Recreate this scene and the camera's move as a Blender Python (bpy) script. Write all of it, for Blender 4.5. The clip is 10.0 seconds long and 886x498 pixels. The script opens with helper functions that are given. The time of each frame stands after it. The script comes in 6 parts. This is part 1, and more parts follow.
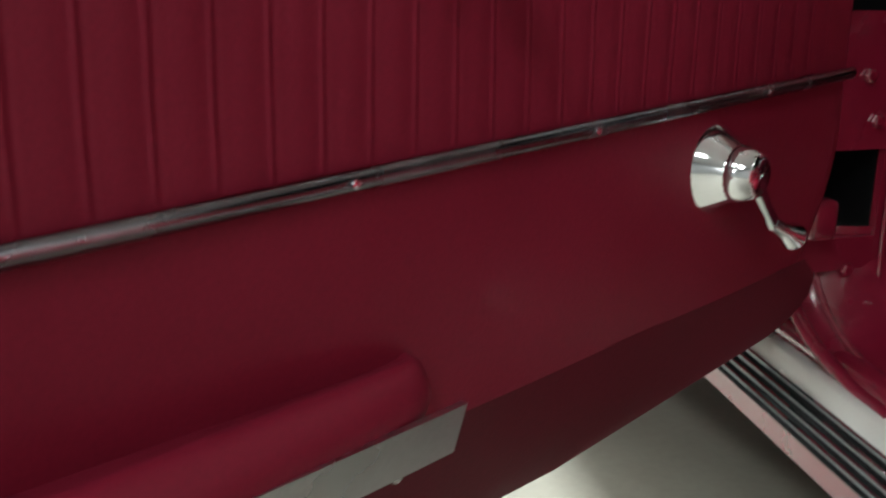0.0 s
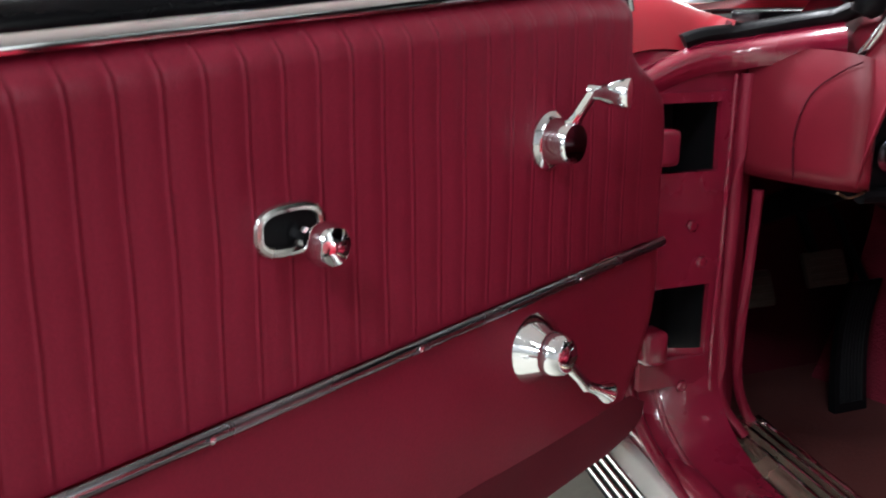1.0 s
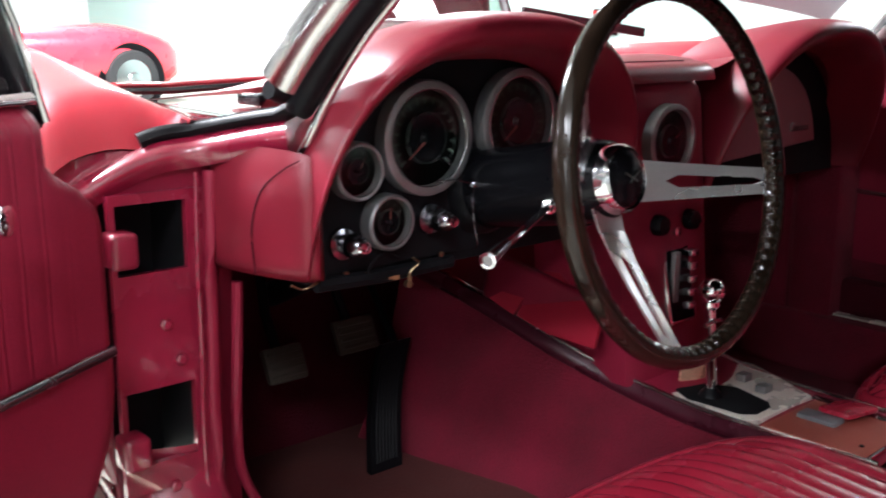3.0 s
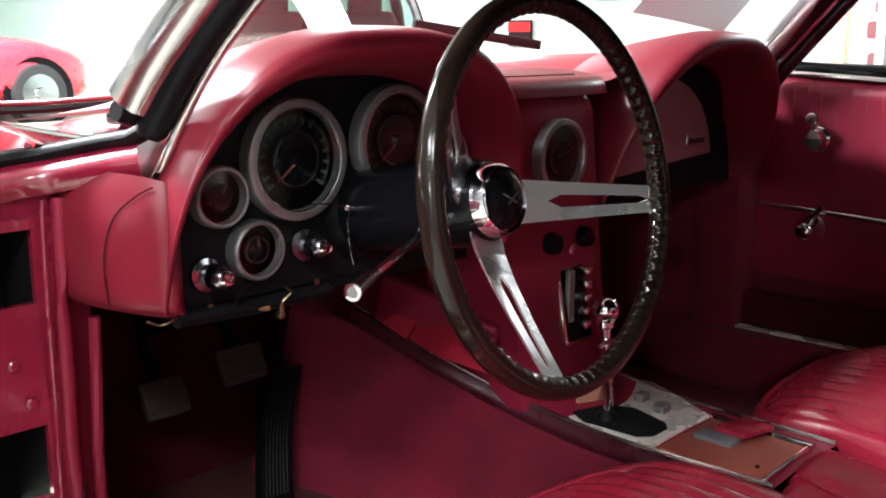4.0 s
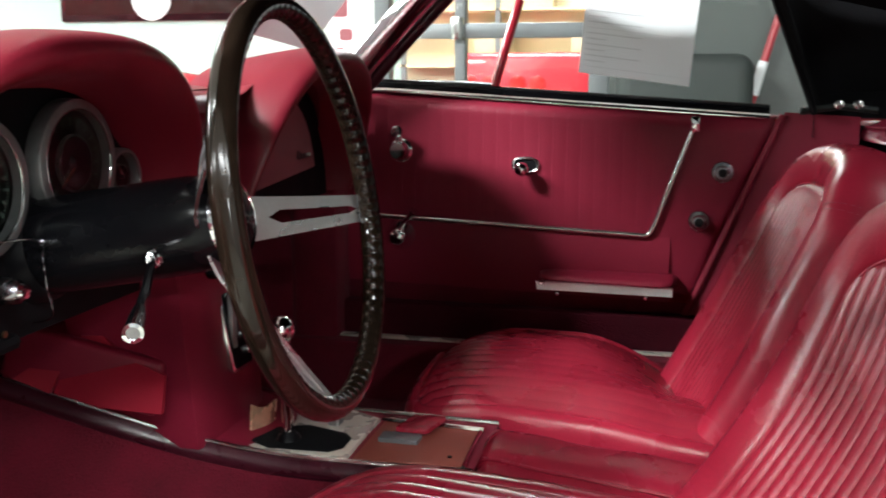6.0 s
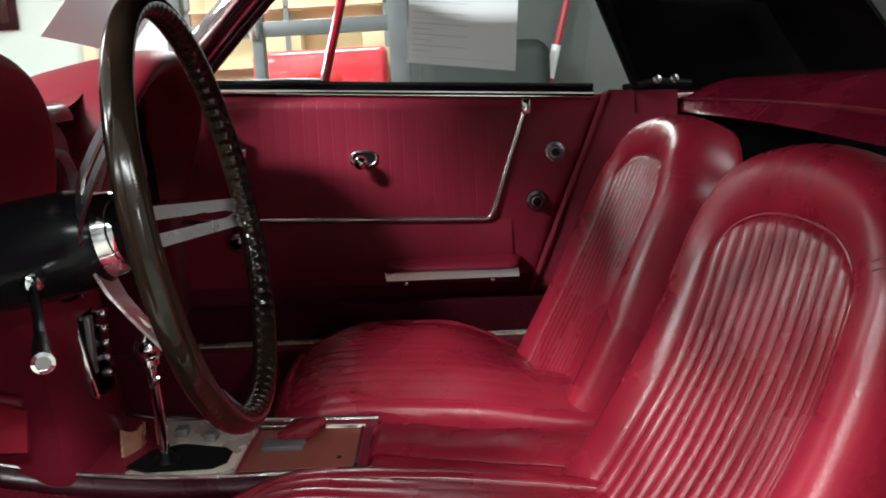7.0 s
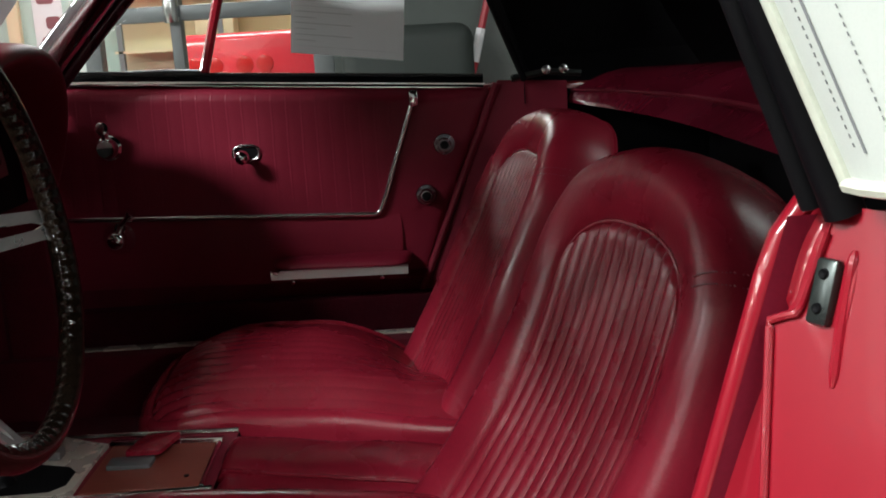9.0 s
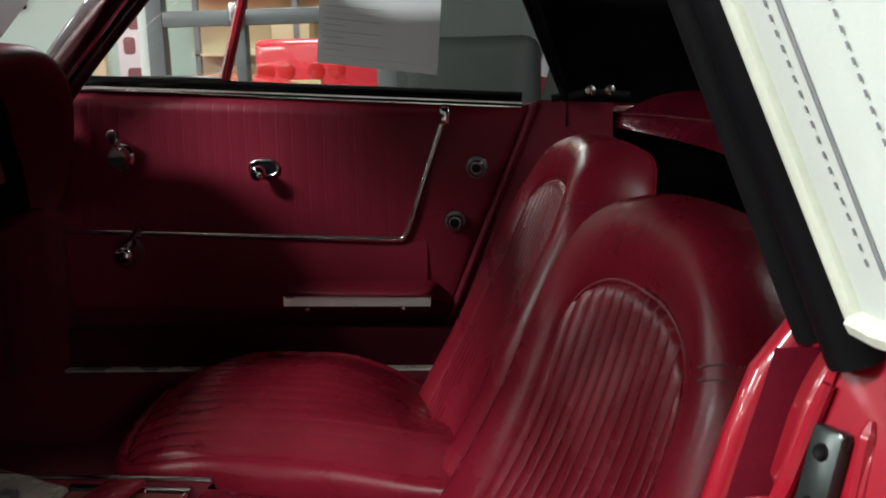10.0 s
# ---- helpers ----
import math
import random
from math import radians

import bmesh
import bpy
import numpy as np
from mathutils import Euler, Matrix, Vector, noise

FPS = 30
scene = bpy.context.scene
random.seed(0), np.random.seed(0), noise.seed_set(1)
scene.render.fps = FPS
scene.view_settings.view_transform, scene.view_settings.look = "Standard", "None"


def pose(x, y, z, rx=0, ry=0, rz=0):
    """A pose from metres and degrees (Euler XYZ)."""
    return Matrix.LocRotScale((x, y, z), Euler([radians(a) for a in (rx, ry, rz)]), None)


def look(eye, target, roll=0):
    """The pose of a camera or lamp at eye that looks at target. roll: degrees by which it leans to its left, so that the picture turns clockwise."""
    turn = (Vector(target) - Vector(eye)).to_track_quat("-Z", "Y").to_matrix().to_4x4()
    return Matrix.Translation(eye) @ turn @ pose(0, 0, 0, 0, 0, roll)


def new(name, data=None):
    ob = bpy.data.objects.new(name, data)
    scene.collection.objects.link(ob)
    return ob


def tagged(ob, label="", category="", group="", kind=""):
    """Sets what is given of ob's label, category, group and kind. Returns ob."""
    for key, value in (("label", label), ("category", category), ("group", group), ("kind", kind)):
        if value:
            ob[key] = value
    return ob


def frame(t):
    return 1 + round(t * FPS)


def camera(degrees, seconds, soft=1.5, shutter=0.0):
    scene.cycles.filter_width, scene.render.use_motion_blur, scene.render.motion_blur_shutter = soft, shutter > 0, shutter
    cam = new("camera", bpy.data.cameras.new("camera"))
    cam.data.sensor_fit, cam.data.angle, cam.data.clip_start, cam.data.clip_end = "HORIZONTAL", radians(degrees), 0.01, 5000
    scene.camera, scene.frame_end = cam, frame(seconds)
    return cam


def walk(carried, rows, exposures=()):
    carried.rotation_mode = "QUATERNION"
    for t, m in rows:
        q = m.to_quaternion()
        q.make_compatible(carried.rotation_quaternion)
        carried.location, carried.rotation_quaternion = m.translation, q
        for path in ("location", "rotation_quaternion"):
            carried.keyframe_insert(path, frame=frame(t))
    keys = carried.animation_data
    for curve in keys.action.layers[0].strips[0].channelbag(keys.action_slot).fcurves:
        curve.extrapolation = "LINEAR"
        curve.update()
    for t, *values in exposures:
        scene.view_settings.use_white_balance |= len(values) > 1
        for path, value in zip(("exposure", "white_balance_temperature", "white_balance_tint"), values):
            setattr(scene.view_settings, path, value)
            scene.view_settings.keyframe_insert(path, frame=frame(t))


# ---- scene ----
cam = camera(48.0, 10.0, soft=1.8, shutter=0.3)
PATH = [
    (0, (-1.319, -0.595, 0.675), (-0.699, 1.233, 0.152), 0.9),
    (0.5, (-1.289, -0.63, 0.742), (-0.612, 1.188, 0.255), 0.9),
    (1, (-1.29, -0.711, 0.834), (-0.576, 1.088, 0.326), 0.1),
    (1.5, (-1.275, -0.768, 0.874), (-0.382, 0.952, 0.38), 0.0),
    (2, (-1.231, -0.773, 0.885), (-0.035, 0.75, 0.387), -1.2),
    (2.5, (-1.187, -0.77, 0.893), (0.024, 0.747, 0.414), 0.2),
    (3, (-1.117, -0.792, 0.889), (0.174, 0.674, 0.461), 0.1),
    (3.2, (-1.095, -0.797, 0.889), (0.229, 0.639, 0.474), 0.1),
    (4.3, (-1.032, -0.781, 0.893), (0.397, 0.559, 0.497), -0.3),
    (4.5, (-1.028, -0.776, 0.886), (0.432, 0.538, 0.507), -0.4),
    (5, (-1.066, -0.687, 0.882), (0.589, 0.374, 0.512), -0.5),
    (5.5, (-1.113, -0.606, 0.882), (0.714, 0.124, 0.519), -0.5),
    (6, (-1.133, -0.564, 0.877), (0.776, -0.089, 0.518), -0.1),
    (6.2, (-1.139, -0.547, 0.879), (0.792, -0.182, 0.513), -0.6),
    (7.3, (-1.139, -0.470, 0.872), (0.825, -0.462, 0.490), -3.9),
    (7.5, (-1.139, -0.473, 0.872), (0.822, -0.505, 0.481), -4.1),
    (8, (-1.139, -0.508, 0.888), (0.817, -0.564, 0.477), -4.3),
    (8.5, (-1.114, -0.56, 0.879), (0.843, -0.597, 0.47), -4.1),
    (9, (-1.078, -0.594, 0.884), (0.877, -0.608, 0.463), -3.4),
    (9.5, (-1.018, -0.63, 0.891), (0.936, -0.597, 0.469), -2.8),
    (10, (-0.927, -0.676, 0.884), (1.028, -0.537, 0.49), -1.6),
]
walk(cam, [(t, look(eye, target, roll)) for t, eye, target, roll in PATH], exposures=[(0, -0.32, 6350, 12), (0.6, -0.02, 6250, 13), (1.2, 0.46, 6050, 18), (2.5, 0.95, 6050, 19), (4.5, 1.1, 6300, 14), (5.5, 0.98, 6350, 12), (7.5, 0.2, 6350, 12), (8.5, -0.3, 6450, 12), (10, -0.55, 6450, 12)])

POWER = 70.0


# ---- light ----
world = bpy.data.worlds.new("world")
world.use_nodes = True
scene.world = world
world.node_tree.nodes["Background"].inputs[0].default_value = (0.9, 0.95, 1.0, 1)
world.node_tree.nodes["Background"].inputs[1].default_value = 0.02


def area(name, at, size, power, colour, aim=None):
    data = bpy.data.lights.new(name, "AREA")
    data.shape, data.size, data.size_y = "RECTANGLE", size[0], size[1]
    data.energy, data.color = power, colour
    ob = new(name, data)
    ob.matrix_world = look(at, aim or (at[0], at[1] + 0.0001, at[2] - 1))
    return ob


# unseen ceiling lamps, several added only to brighten the car: x, y and share of POWER
LAMPS = ((-3.7, -1.1, 1.4), (-2.9, -2.9, 1.0), (-8.0, -4.6, 4.0), (0.6, -3.3, 0.35), (-1.6, 2.3, 6.0), (-4.5, 5.5, 1.5), (-4.5, 9.5, 4.0), (-0.5, 5.5, 4.0), (-0.5, 9.5, 5.5), (-0.5, 13.5, 5.5),
         (3.6, 4.6, 1.2), (3.6, 8.8, 3.6), (3.6, 13.5, 5.5), (5.6, 0.8, 2.0))
for x, y, p in LAMPS:
    area("added_tube_light", (x, y, 3.08), (0.5, 1.5), POWER * p, (0.95, 1.0, 0.97))


# ---- materials ----
def shader(name):
    m = bpy.data.materials.new(name)
    m.use_nodes = True
    nt = m.node_tree
    return m, nt, nt.nodes["Principled BSDF"]


def surface(name, colour, rough=0.5, metal=0.0, vary=0.15, scale=8.0, grain=120.0, bump=0.1, depth=0.001, coat=0.0,
            rough_vary=0.1, spec=0.5, sheen=0.0, emit=None, power=0.0):
    """A surface with colour and gloss that change at two scales and a fine grain."""
    m, nt, b = shader(name)
    tc = nt.nodes.new("ShaderNodeTexCoord")
    big = nt.nodes.new("ShaderNodeTexNoise")
    big.inputs["Scale"].default_value, big.inputs["Detail"].default_value = scale, 5
    fine = nt.nodes.new("ShaderNodeTexNoise")
    fine.inputs["Scale"].default_value, fine.inputs["Detail"].default_value = grain, 4
    for n in (big, fine):
        nt.links.new(tc.outputs["Object"], n.inputs["Vector"])
    mix = nt.nodes.new("ShaderNodeMath")
    mix.operation = "MULTIPLY_ADD"
    mix.inputs[1].default_value = 0.35
    nt.links.new(fine.outputs["Fac"], mix.inputs[0])
    half = nt.nodes.new("ShaderNodeMath")
    half.operation = "MULTIPLY"
    half.inputs[1].default_value = 0.65
    nt.links.new(big.outputs["Fac"], half.inputs[0])
    nt.links.new(half.outputs[0], mix.inputs[2])
    ramp = nt.nodes.new("ShaderNodeMapRange")
    ramp.inputs[1].default_value, ramp.inputs[2].default_value = 0.3, 0.7
    ramp.inputs[3].default_value, ramp.inputs[4].default_value = 1 - vary, 1 + vary
    nt.links.new(mix.outputs[0], ramp.inputs[0])
    hue = nt.nodes.new("ShaderNodeHueSaturation")
    hue.inputs["Color"].default_value = (*colour, 1)
    nt.links.new(ramp.outputs[0], hue.inputs["Value"])
    nt.links.new(hue.outputs[0], b.inputs["Base Color"])
    rr = nt.nodes.new("ShaderNodeMapRange")
    rr.inputs[1].default_value, rr.inputs[2].default_value = 0.3, 0.7
    rr.inputs[3].default_value, rr.inputs[4].default_value = max(0.02, rough - rough_vary), min(1, rough + rough_vary)
    nt.links.new(big.outputs["Fac"], rr.inputs[0])
    nt.links.new(rr.outputs[0], b.inputs["Roughness"])
    b.inputs["Metallic"].default_value = metal
    b.inputs["Specular IOR Level"].default_value = spec
    b.inputs["Coat Weight"].default_value = coat
    b.inputs["Coat Roughness"].default_value = 0.04
    if sheen:
        b.inputs["Sheen Weight"].default_value = sheen
    if bump:
        bp = nt.nodes.new("ShaderNodeBump")
        bp.inputs["Strength"].default_value, bp.inputs["Distance"].default_value = bump, depth
        nt.links.new(fine.outputs["Fac"], bp.inputs["Height"])
        nt.links.new(bp.outputs[0], b.inputs["Normal"])
    if emit:
        b.inputs["Emission Color"].default_value = (*emit, 1)
        b.inputs["Emission Strength"].default_value = power
    return m


def clear_glass(name, colour=(1, 1, 1), rough=0.0, gloss=1.0):
    m, nt, b = shader(name)
    out = nt.nodes["Material Output"]
    tr = nt.nodes.new("ShaderNodeBsdfTransparent")
    tr.inputs[0].default_value = (*colour, 1)
    gl = nt.nodes.new("ShaderNodeBsdfGlossy")
    gl.inputs["Roughness"].default_value = 0.02 + rough
    gl.inputs[0].default_value = (gloss, gloss, gloss, 1)
    lw = nt.nodes.new("ShaderNodeLayerWeight")
    lw.inputs[0].default_value = 0.5
    pw = nt.nodes.new("ShaderNodeMath")
    pw.operation = "POWER"
    pw.inputs[1].default_value = 4.0
    nt.links.new(lw.outputs["Facing"], pw.inputs[0])
    fr = nt.nodes.new("ShaderNodeMath")
    fr.operation = "MULTIPLY_ADD"
    fr.inputs[1].default_value, fr.inputs[2].default_value = 0.7, 0.04
    nt.links.new(pw.outputs[0], fr.inputs[0])
    mx = nt.nodes.new("ShaderNodeMixShader")
    nt.links.new(fr.outputs[0], mx.inputs[0])
    nt.links.new(tr.outputs[0], mx.inputs[1])
    nt.links.new(gl.outputs[0], mx.inputs[2])
    nt.links.new(mx.outputs[0], out.inputs[0])
    return m


VINYL = surface("red_vinyl", (0.185, 0.009, 0.026), 0.46, vary=0.20, scale=5, grain=420, bump=0.25, depth=0.0006, rough_vary=0.08, spec=0.26)
LEATHER = surface("red_leather", (0.25, 0.011, 0.027), 0.28, spec=0.4, vary=0.16, scale=9, grain=260, bump=0.35, depth=0.0008, rough_vary=0.08)
# Lighter red for the console flap, the light on it put into the colour.
LITVINYL = surface("lit_red_moulding", (0.30, 0.010, 0.026), 0.4, vary=0.08, scale=6, grain=400, bump=0.15, depth=0.0005)
PAD = surface("red_padded_dash", (0.15, 0.009, 0.019), 0.38, spec=0.3, vary=0.12, scale=6, grain=500, bump=0.3, depth=0.0005)
PAINT = surface("red_car_paint", (0.32, 0.008, 0.021), 0.33, vary=0.05, scale=3, grain=60, bump=0.0, coat=0.9, spec=0.3, rough_vary=0.05)
# Dimmer copy of the car paint, carrying the jambs' shade in its colour.
DIMPAINT = surface("dimmed_red_paint", (0.20, 0.008, 0.028), 0.28, vary=0.10, scale=7, grain=90, bump=0.05, coat=1.0)
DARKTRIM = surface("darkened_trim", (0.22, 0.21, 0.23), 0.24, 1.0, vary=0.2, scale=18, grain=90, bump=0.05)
CARPET = surface("red_carpet", (0.13, 0.006, 0.018), 0.95, vary=0.35, scale=14, grain=380, bump=0.9, depth=0.004, sheen=0.03, spec=0.2)
# Red carpet darkened to carry the shade under dash, seats and sill.
SHADECARPET = surface("shade_darkened_carpet", (0.055, 0.004, 0.010), 0.95, vary=0.35, scale=14, grain=380, bump=0.9, depth=0.004, spec=0.12)
TAN = surface("worn_rubber_heel_mat", (0.085, 0.015, 0.013), 0.8, vary=0.25, scale=10, grain=200, bump=0.4, depth=0.002)
CHROME = surface("chrome", (0.78, 0.78, 0.80), 0.07, 1.0, vary=0.05, scale=20, grain=90, bump=0.02, rough_vary=0.04)
DULLCHROME = surface("worn_chrome", (0.62, 0.61, 0.60), 0.2, 1.0, vary=0.15, scale=25, grain=90, bump=0.05, rough_vary=0.08)
ALU = surface("brushed_aluminium", (0.66, 0.66, 0.67), 0.3, 1.0, vary=0.1, scale=12, grain=300, bump=0.08, rough_vary=0.08)
BEZEL = surface("satin_bezel", (0.24, 0.24, 0.245), 0.42, 0.8, vary=0.12, scale=30, grain=200, bump=0.1)
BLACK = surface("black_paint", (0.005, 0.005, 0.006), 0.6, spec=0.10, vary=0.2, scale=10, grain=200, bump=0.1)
GLOSSBLACK = surface("gloss_black", (0.004, 0.004, 0.005), 0.2, spec=0.14, vary=0.2, scale=10, grain=100, bump=0.02)
RUBBER = surface("black_rubber", (0.004, 0.004, 0.005), 0.42, spec=0.13, vary=0.25, scale=14, grain=180, bump=0.2)
CLOTH = surface("black_cloth", (0.006, 0.006, 0.007), 0.95, vary=0.3, scale=12, grain=400, bump=0.5, depth=0.002, spec=0.1)
WHITETOP = surface("white_vinyl_top", (0.62, 0.66, 0.62), 0.55, vary=0.05, scale=5, grain=900, bump=0.12, depth=0.0003)
CREAM = surface("cream_piping", (0.62, 0.65, 0.55), 0.55, vary=0.1, scale=16, grain=300, bump=0.2)
WOOD = surface("dark_walnut_rim", (0.010, 0.006, 0.004), 0.12, vary=0.3, scale=22, grain=120, bump=0.05, coat=0.0, spec=0.3, rough_vary=0.05)
DIAL = surface("dial_face", (0.012, 0.012, 0.014), 0.45, vary=0.2, scale=30, grain=200, bump=0.05)
MARK = surface("dial_marks", (0.055, 0.075, 0.065), 0.6, vary=0.2, scale=60, grain=200, bump=0.0)
NEEDLE = surface("red_needle", (0.12, 0.02, 0.015), 0.5, vary=0.05, bump=0.0)
GLOVE = surface("glove_door_vinyl", (0.23, 0.075, 0.088), 0.5, vary=0.06, scale=6, grain=400, bump=0.2, depth=0.0005)
FLOORMAT = surface("garage_floor", (0.30, 0.295, 0.245), 0.5, vary=0.12, scale=2.5, grain=60, bump=0.06, rough_vary=0.1)
WALLM = surface("white_wall", (0.80, 0.82, 0.80), 0.7, vary=0.03, scale=1.5, grain=40, bump=0.05)
GREENWALL = surface("pale_green_wall", (0.46, 0.61, 0.56), 0.7, vary=0.03, scale=1.5, grain=40, bump=0.05)
# Greys of the unseen walls and ceiling, set for how much light they bounce.
DARKWALL = surface("grey_painted_wall", (0.30, 0.31, 0.31), 0.7, vary=0.1, scale=1.5, grain=40, bump=0.05)
CEIL = surface("ceiling_paint", (0.60, 0.60, 0.61), 0.8, vary=0.04, scale=2, grain=50, bump=0.05)
PAPER = surface("printed_paper", (0.74, 0.74, 0.77), 0.7, vary=0.03, scale=6, grain=200, bump=0.03)
PRINT = surface("grey_print", (0.48, 0.48, 0.50), 0.7, vary=0.2, scale=300, grain=600, bump=0.0)
GREYWALL = surface("grey_green_wall", (0.07, 0.08, 0.076), 0.5, vary=0.12, scale=3, grain=60, bump=0.06)
GREYM = surface("grey_paint", (0.22, 0.23, 0.24), 0.5, vary=0.12, scale=5, grain=90, bump=0.08)
DARKSTEEL = surface("dark_green_grey_steel", (0.055, 0.065, 0.062), 0.32, 0.7, vary=0.2, scale=30, grain=200, bump=0.1)
STEEL = surface("steel_rail", (0.17, 0.18, 0.19), 0.45, 0.3, vary=0.12, scale=9, grain=90, bump=0.05)
BEIGE = surface("beige_wall", (0.72, 0.60, 0.40), 0.7, vary=0.06, scale=1.5, grain=40, bump=0.05)
BOXM = surface("brown_cardboard", (0.62, 0.50, 0.32), 0.8, vary=0.1, scale=4, grain=80, bump=0.1)
POLISHED = surface("polished_cover", (0.90, 0.90, 0.85), 0.20, 0.25, vary=0.04, scale=14, grain=300, bump=0.04)
SATINPLATE = surface("satin_plate", (0.74, 0.70, 0.62), 0.28, 0.5, vary=0.12, scale=14, grain=300, bump=0.08)
# Warm dark metal; the scuff plate's golden reflections are put into this colour.
SCUFF = surface("warm_tinted_scuff_metal", (0.42, 0.33, 0.25), 0.22, 0.85, vary=0.25, scale=18, grain=260, bump=0.1)
COUPEBLACK = surface("glossy_black_car_paint", (0.012, 0.013, 0.014), 0.25, vary=0.05, scale=3, grain=60, bump=0.0, coat=1.0)
BROWNROD = surface("brown_rod", (0.20, 0.09, 0.04), 0.4, vary=0.3, scale=40, grain=150, bump=0.1)
MAROON = surface("dark_maroon_moulding", (0.045, 0.005, 0.012), 0.3, vary=0.15, scale=12, grain=160, bump=0.08)
# Chrome of the shift tongue, its tan reflection put into the base colour.
WARMREFLECT = surface("chrome_warm_reflection", (0.80, 0.46, 0.30), 0.3, 0.6, vary=0.2, scale=30, grain=120, bump=0.1)
BRASS = surface("brass_fastener", (0.26, 0.19, 0.11), 0.35, 1.0, vary=0.15, scale=30, grain=100, bump=0.05)
ORANGE = surface("orange_ash_lid", (0.27, 0.060, 0.042), 0.45, vary=0.15, scale=12, grain=200, bump=0.1)
PEDAL = surface("grey_rubber_pad", (0.035, 0.029, 0.020), 0.75, vary=0.25, scale=20, grain=150, bump=0.3)
REDLENS = surface("red_lens", (0.6, 0.02, 0.02), 0.15, vary=0.05, bump=0.0, coat=1.0)
PLATEM = surface("yellow_plate", (0.60, 0.58, 0.30), 0.5, vary=0.08, scale=10, grain=80, bump=0.05)
LAMP = surface("lit_tube", (0.9, 0.9, 0.9), 0.5, vary=0.02, bump=0.0, emit=(0.95, 1.0, 0.97), power=18.0)
SKIRTVINYL = surface("shade_dark_skirt_vinyl", (0.10, 0.006, 0.016), 0.75, vary=0.2, scale=6, grain=300, bump=0.2, spec=0.12)
TYRE = surface("tyre_rubber", (0.02, 0.02, 0.02), 0.75, vary=0.2, scale=10, grain=120, bump=0.2)
BLUECAR = surface("dark_blue_paint", (0.05, 0.10, 0.20), 0.25, vary=0.05, scale=3, grain=60, bump=0.0, coat=1.0)
CARBLACK = surface("black_car_paint", (0.012, 0.013, 0.014), 0.35, vary=0.05, scale=3, grain=60, bump=0.0, spec=0.2)
PINKCAR = surface("bright_red_car_paint", (0.80, 0.035, 0.06), 0.28, vary=0.04, scale=3, grain=60, bump=0.0, coat=1.0)
GLASS = clear_glass("clear_glass", (0.93, 0.97, 0.95))
LENS = clear_glass("gauge_glass", (0.92, 0.94, 0.92), gloss=0.4)
TINT = clear_glass("tinted_glass", (0.25, 0.30, 0.28))
GREENGLASS = clear_glass("green_tinted_glass", (0.40, 0.54, 0.50))
SMOKE = clear_glass("smoky_plastic", (0.42, 0.44, 0.42), 0.1)
COVER = surface("dark_grey_cover", (0.026, 0.032, 0.030), 0.7, vary=0.2, scale=4, grain=150, bump=0.2)


# ---- mesh helpers ----
def steps(a, b, n):
    return [a + (b - a) * i / (n - 1) for i in range(n)]


def part(name, bm, material, parent=None, label="", smooth=True, shadow=True):
    bmesh.ops.recalc_face_normals(bm, faces=bm.faces[:])
    me = bpy.data.meshes.new(name)
    bm.to_mesh(me)
    bm.free()
    for p in me.polygons:
        p.use_smooth = smooth
    me.materials.append(material)
    ob = new(name, me)
    if smooth:
        me.set_sharp_from_angle(angle=radians(40))
    if parent:
        ob.parent = parent
    if label:
        ob["label"] = label
    ob.visible_shadow = shadow
    return ob


def thing(name, label, category, group="", kind=""):
    ob = new(name)
    ob.empty_display_size = 0.05
    return tagged(ob, label, category, group, kind)


def block(lo, hi, bevel=0.0, seg=2, m=None):
    bm = bmesh.new()
    v = [bm.verts.new((x, y, z)) for x in (lo[0], hi[0]) for y in (lo[1], hi[1]) for z in (lo[2], hi[2])]
    for f in ((0, 1, 3, 2), (4, 6, 7, 5), (0, 4, 5, 1), (2, 3, 7, 6), (0, 2, 6, 4), (1, 5, 7, 3)):
        bm.faces.new([v[i] for i in f])
    bmesh.ops.recalc_face_normals(bm, faces=bm.faces[:])
    if bevel:
        bmesh.ops.bevel(bm, geom=bm.edges[:], offset=bevel, segments=seg, affect="EDGES", profile=0.5)
    if m is not None:
        bmesh.ops.transform(bm, matrix=m, verts=bm.verts[:])
    return bm


def merge(*bms):
    out = bmesh.new()
    for b in bms:
        me = bpy.data.meshes.new("tmp")
        b.to_mesh(me)
        out.from_mesh(me)
        bpy.data.meshes.remove(me)
        b.free()
    return out


def basis(at, axis, up=(0, 0, 1)):
    """A pose whose z runs along axis."""
    z = Vector(axis).normalized()
    u = Vector(up)
    if abs(z.dot(u.normalized())) > 0.98:
        u = Vector((0, 1, 0))
    x = u.cross(z).normalized()
    y = z.cross(x)
    return Matrix.Translation(at) @ Matrix((x, y, z)).transposed().to_4x4()


def lathe(profile, at, axis, seg=32, cap=True):
    """Turns (radius, height) pairs about axis."""
    bm, m = bmesh.new(), basis(at, axis)
    rings = []
    for r, h in profile:
        if r < 1e-6:
            rings.append([bm.verts.new(m @ Vector((0, 0, h)))])
        else:
            rings.append([bm.verts.new(m @ Vector((r * math.cos(2 * math.pi * k / seg), r * math.sin(2 * math.pi * k / seg), h))) for k in range(seg)])
    for a, b in zip(rings, rings[1:]):
        for k in range(seg):
            q = [a[k % len(a)], a[(k + 1) % len(a)], b[(k + 1) % len(b)], b[k % len(b)]]
            q = list(dict.fromkeys(q))
            if len(q) > 2:
                bm.faces.new(q)
    if cap:
        for r in (rings[0], rings[-1]):
            if len(r) > 2:
                bm.faces.new(r)
    return bm


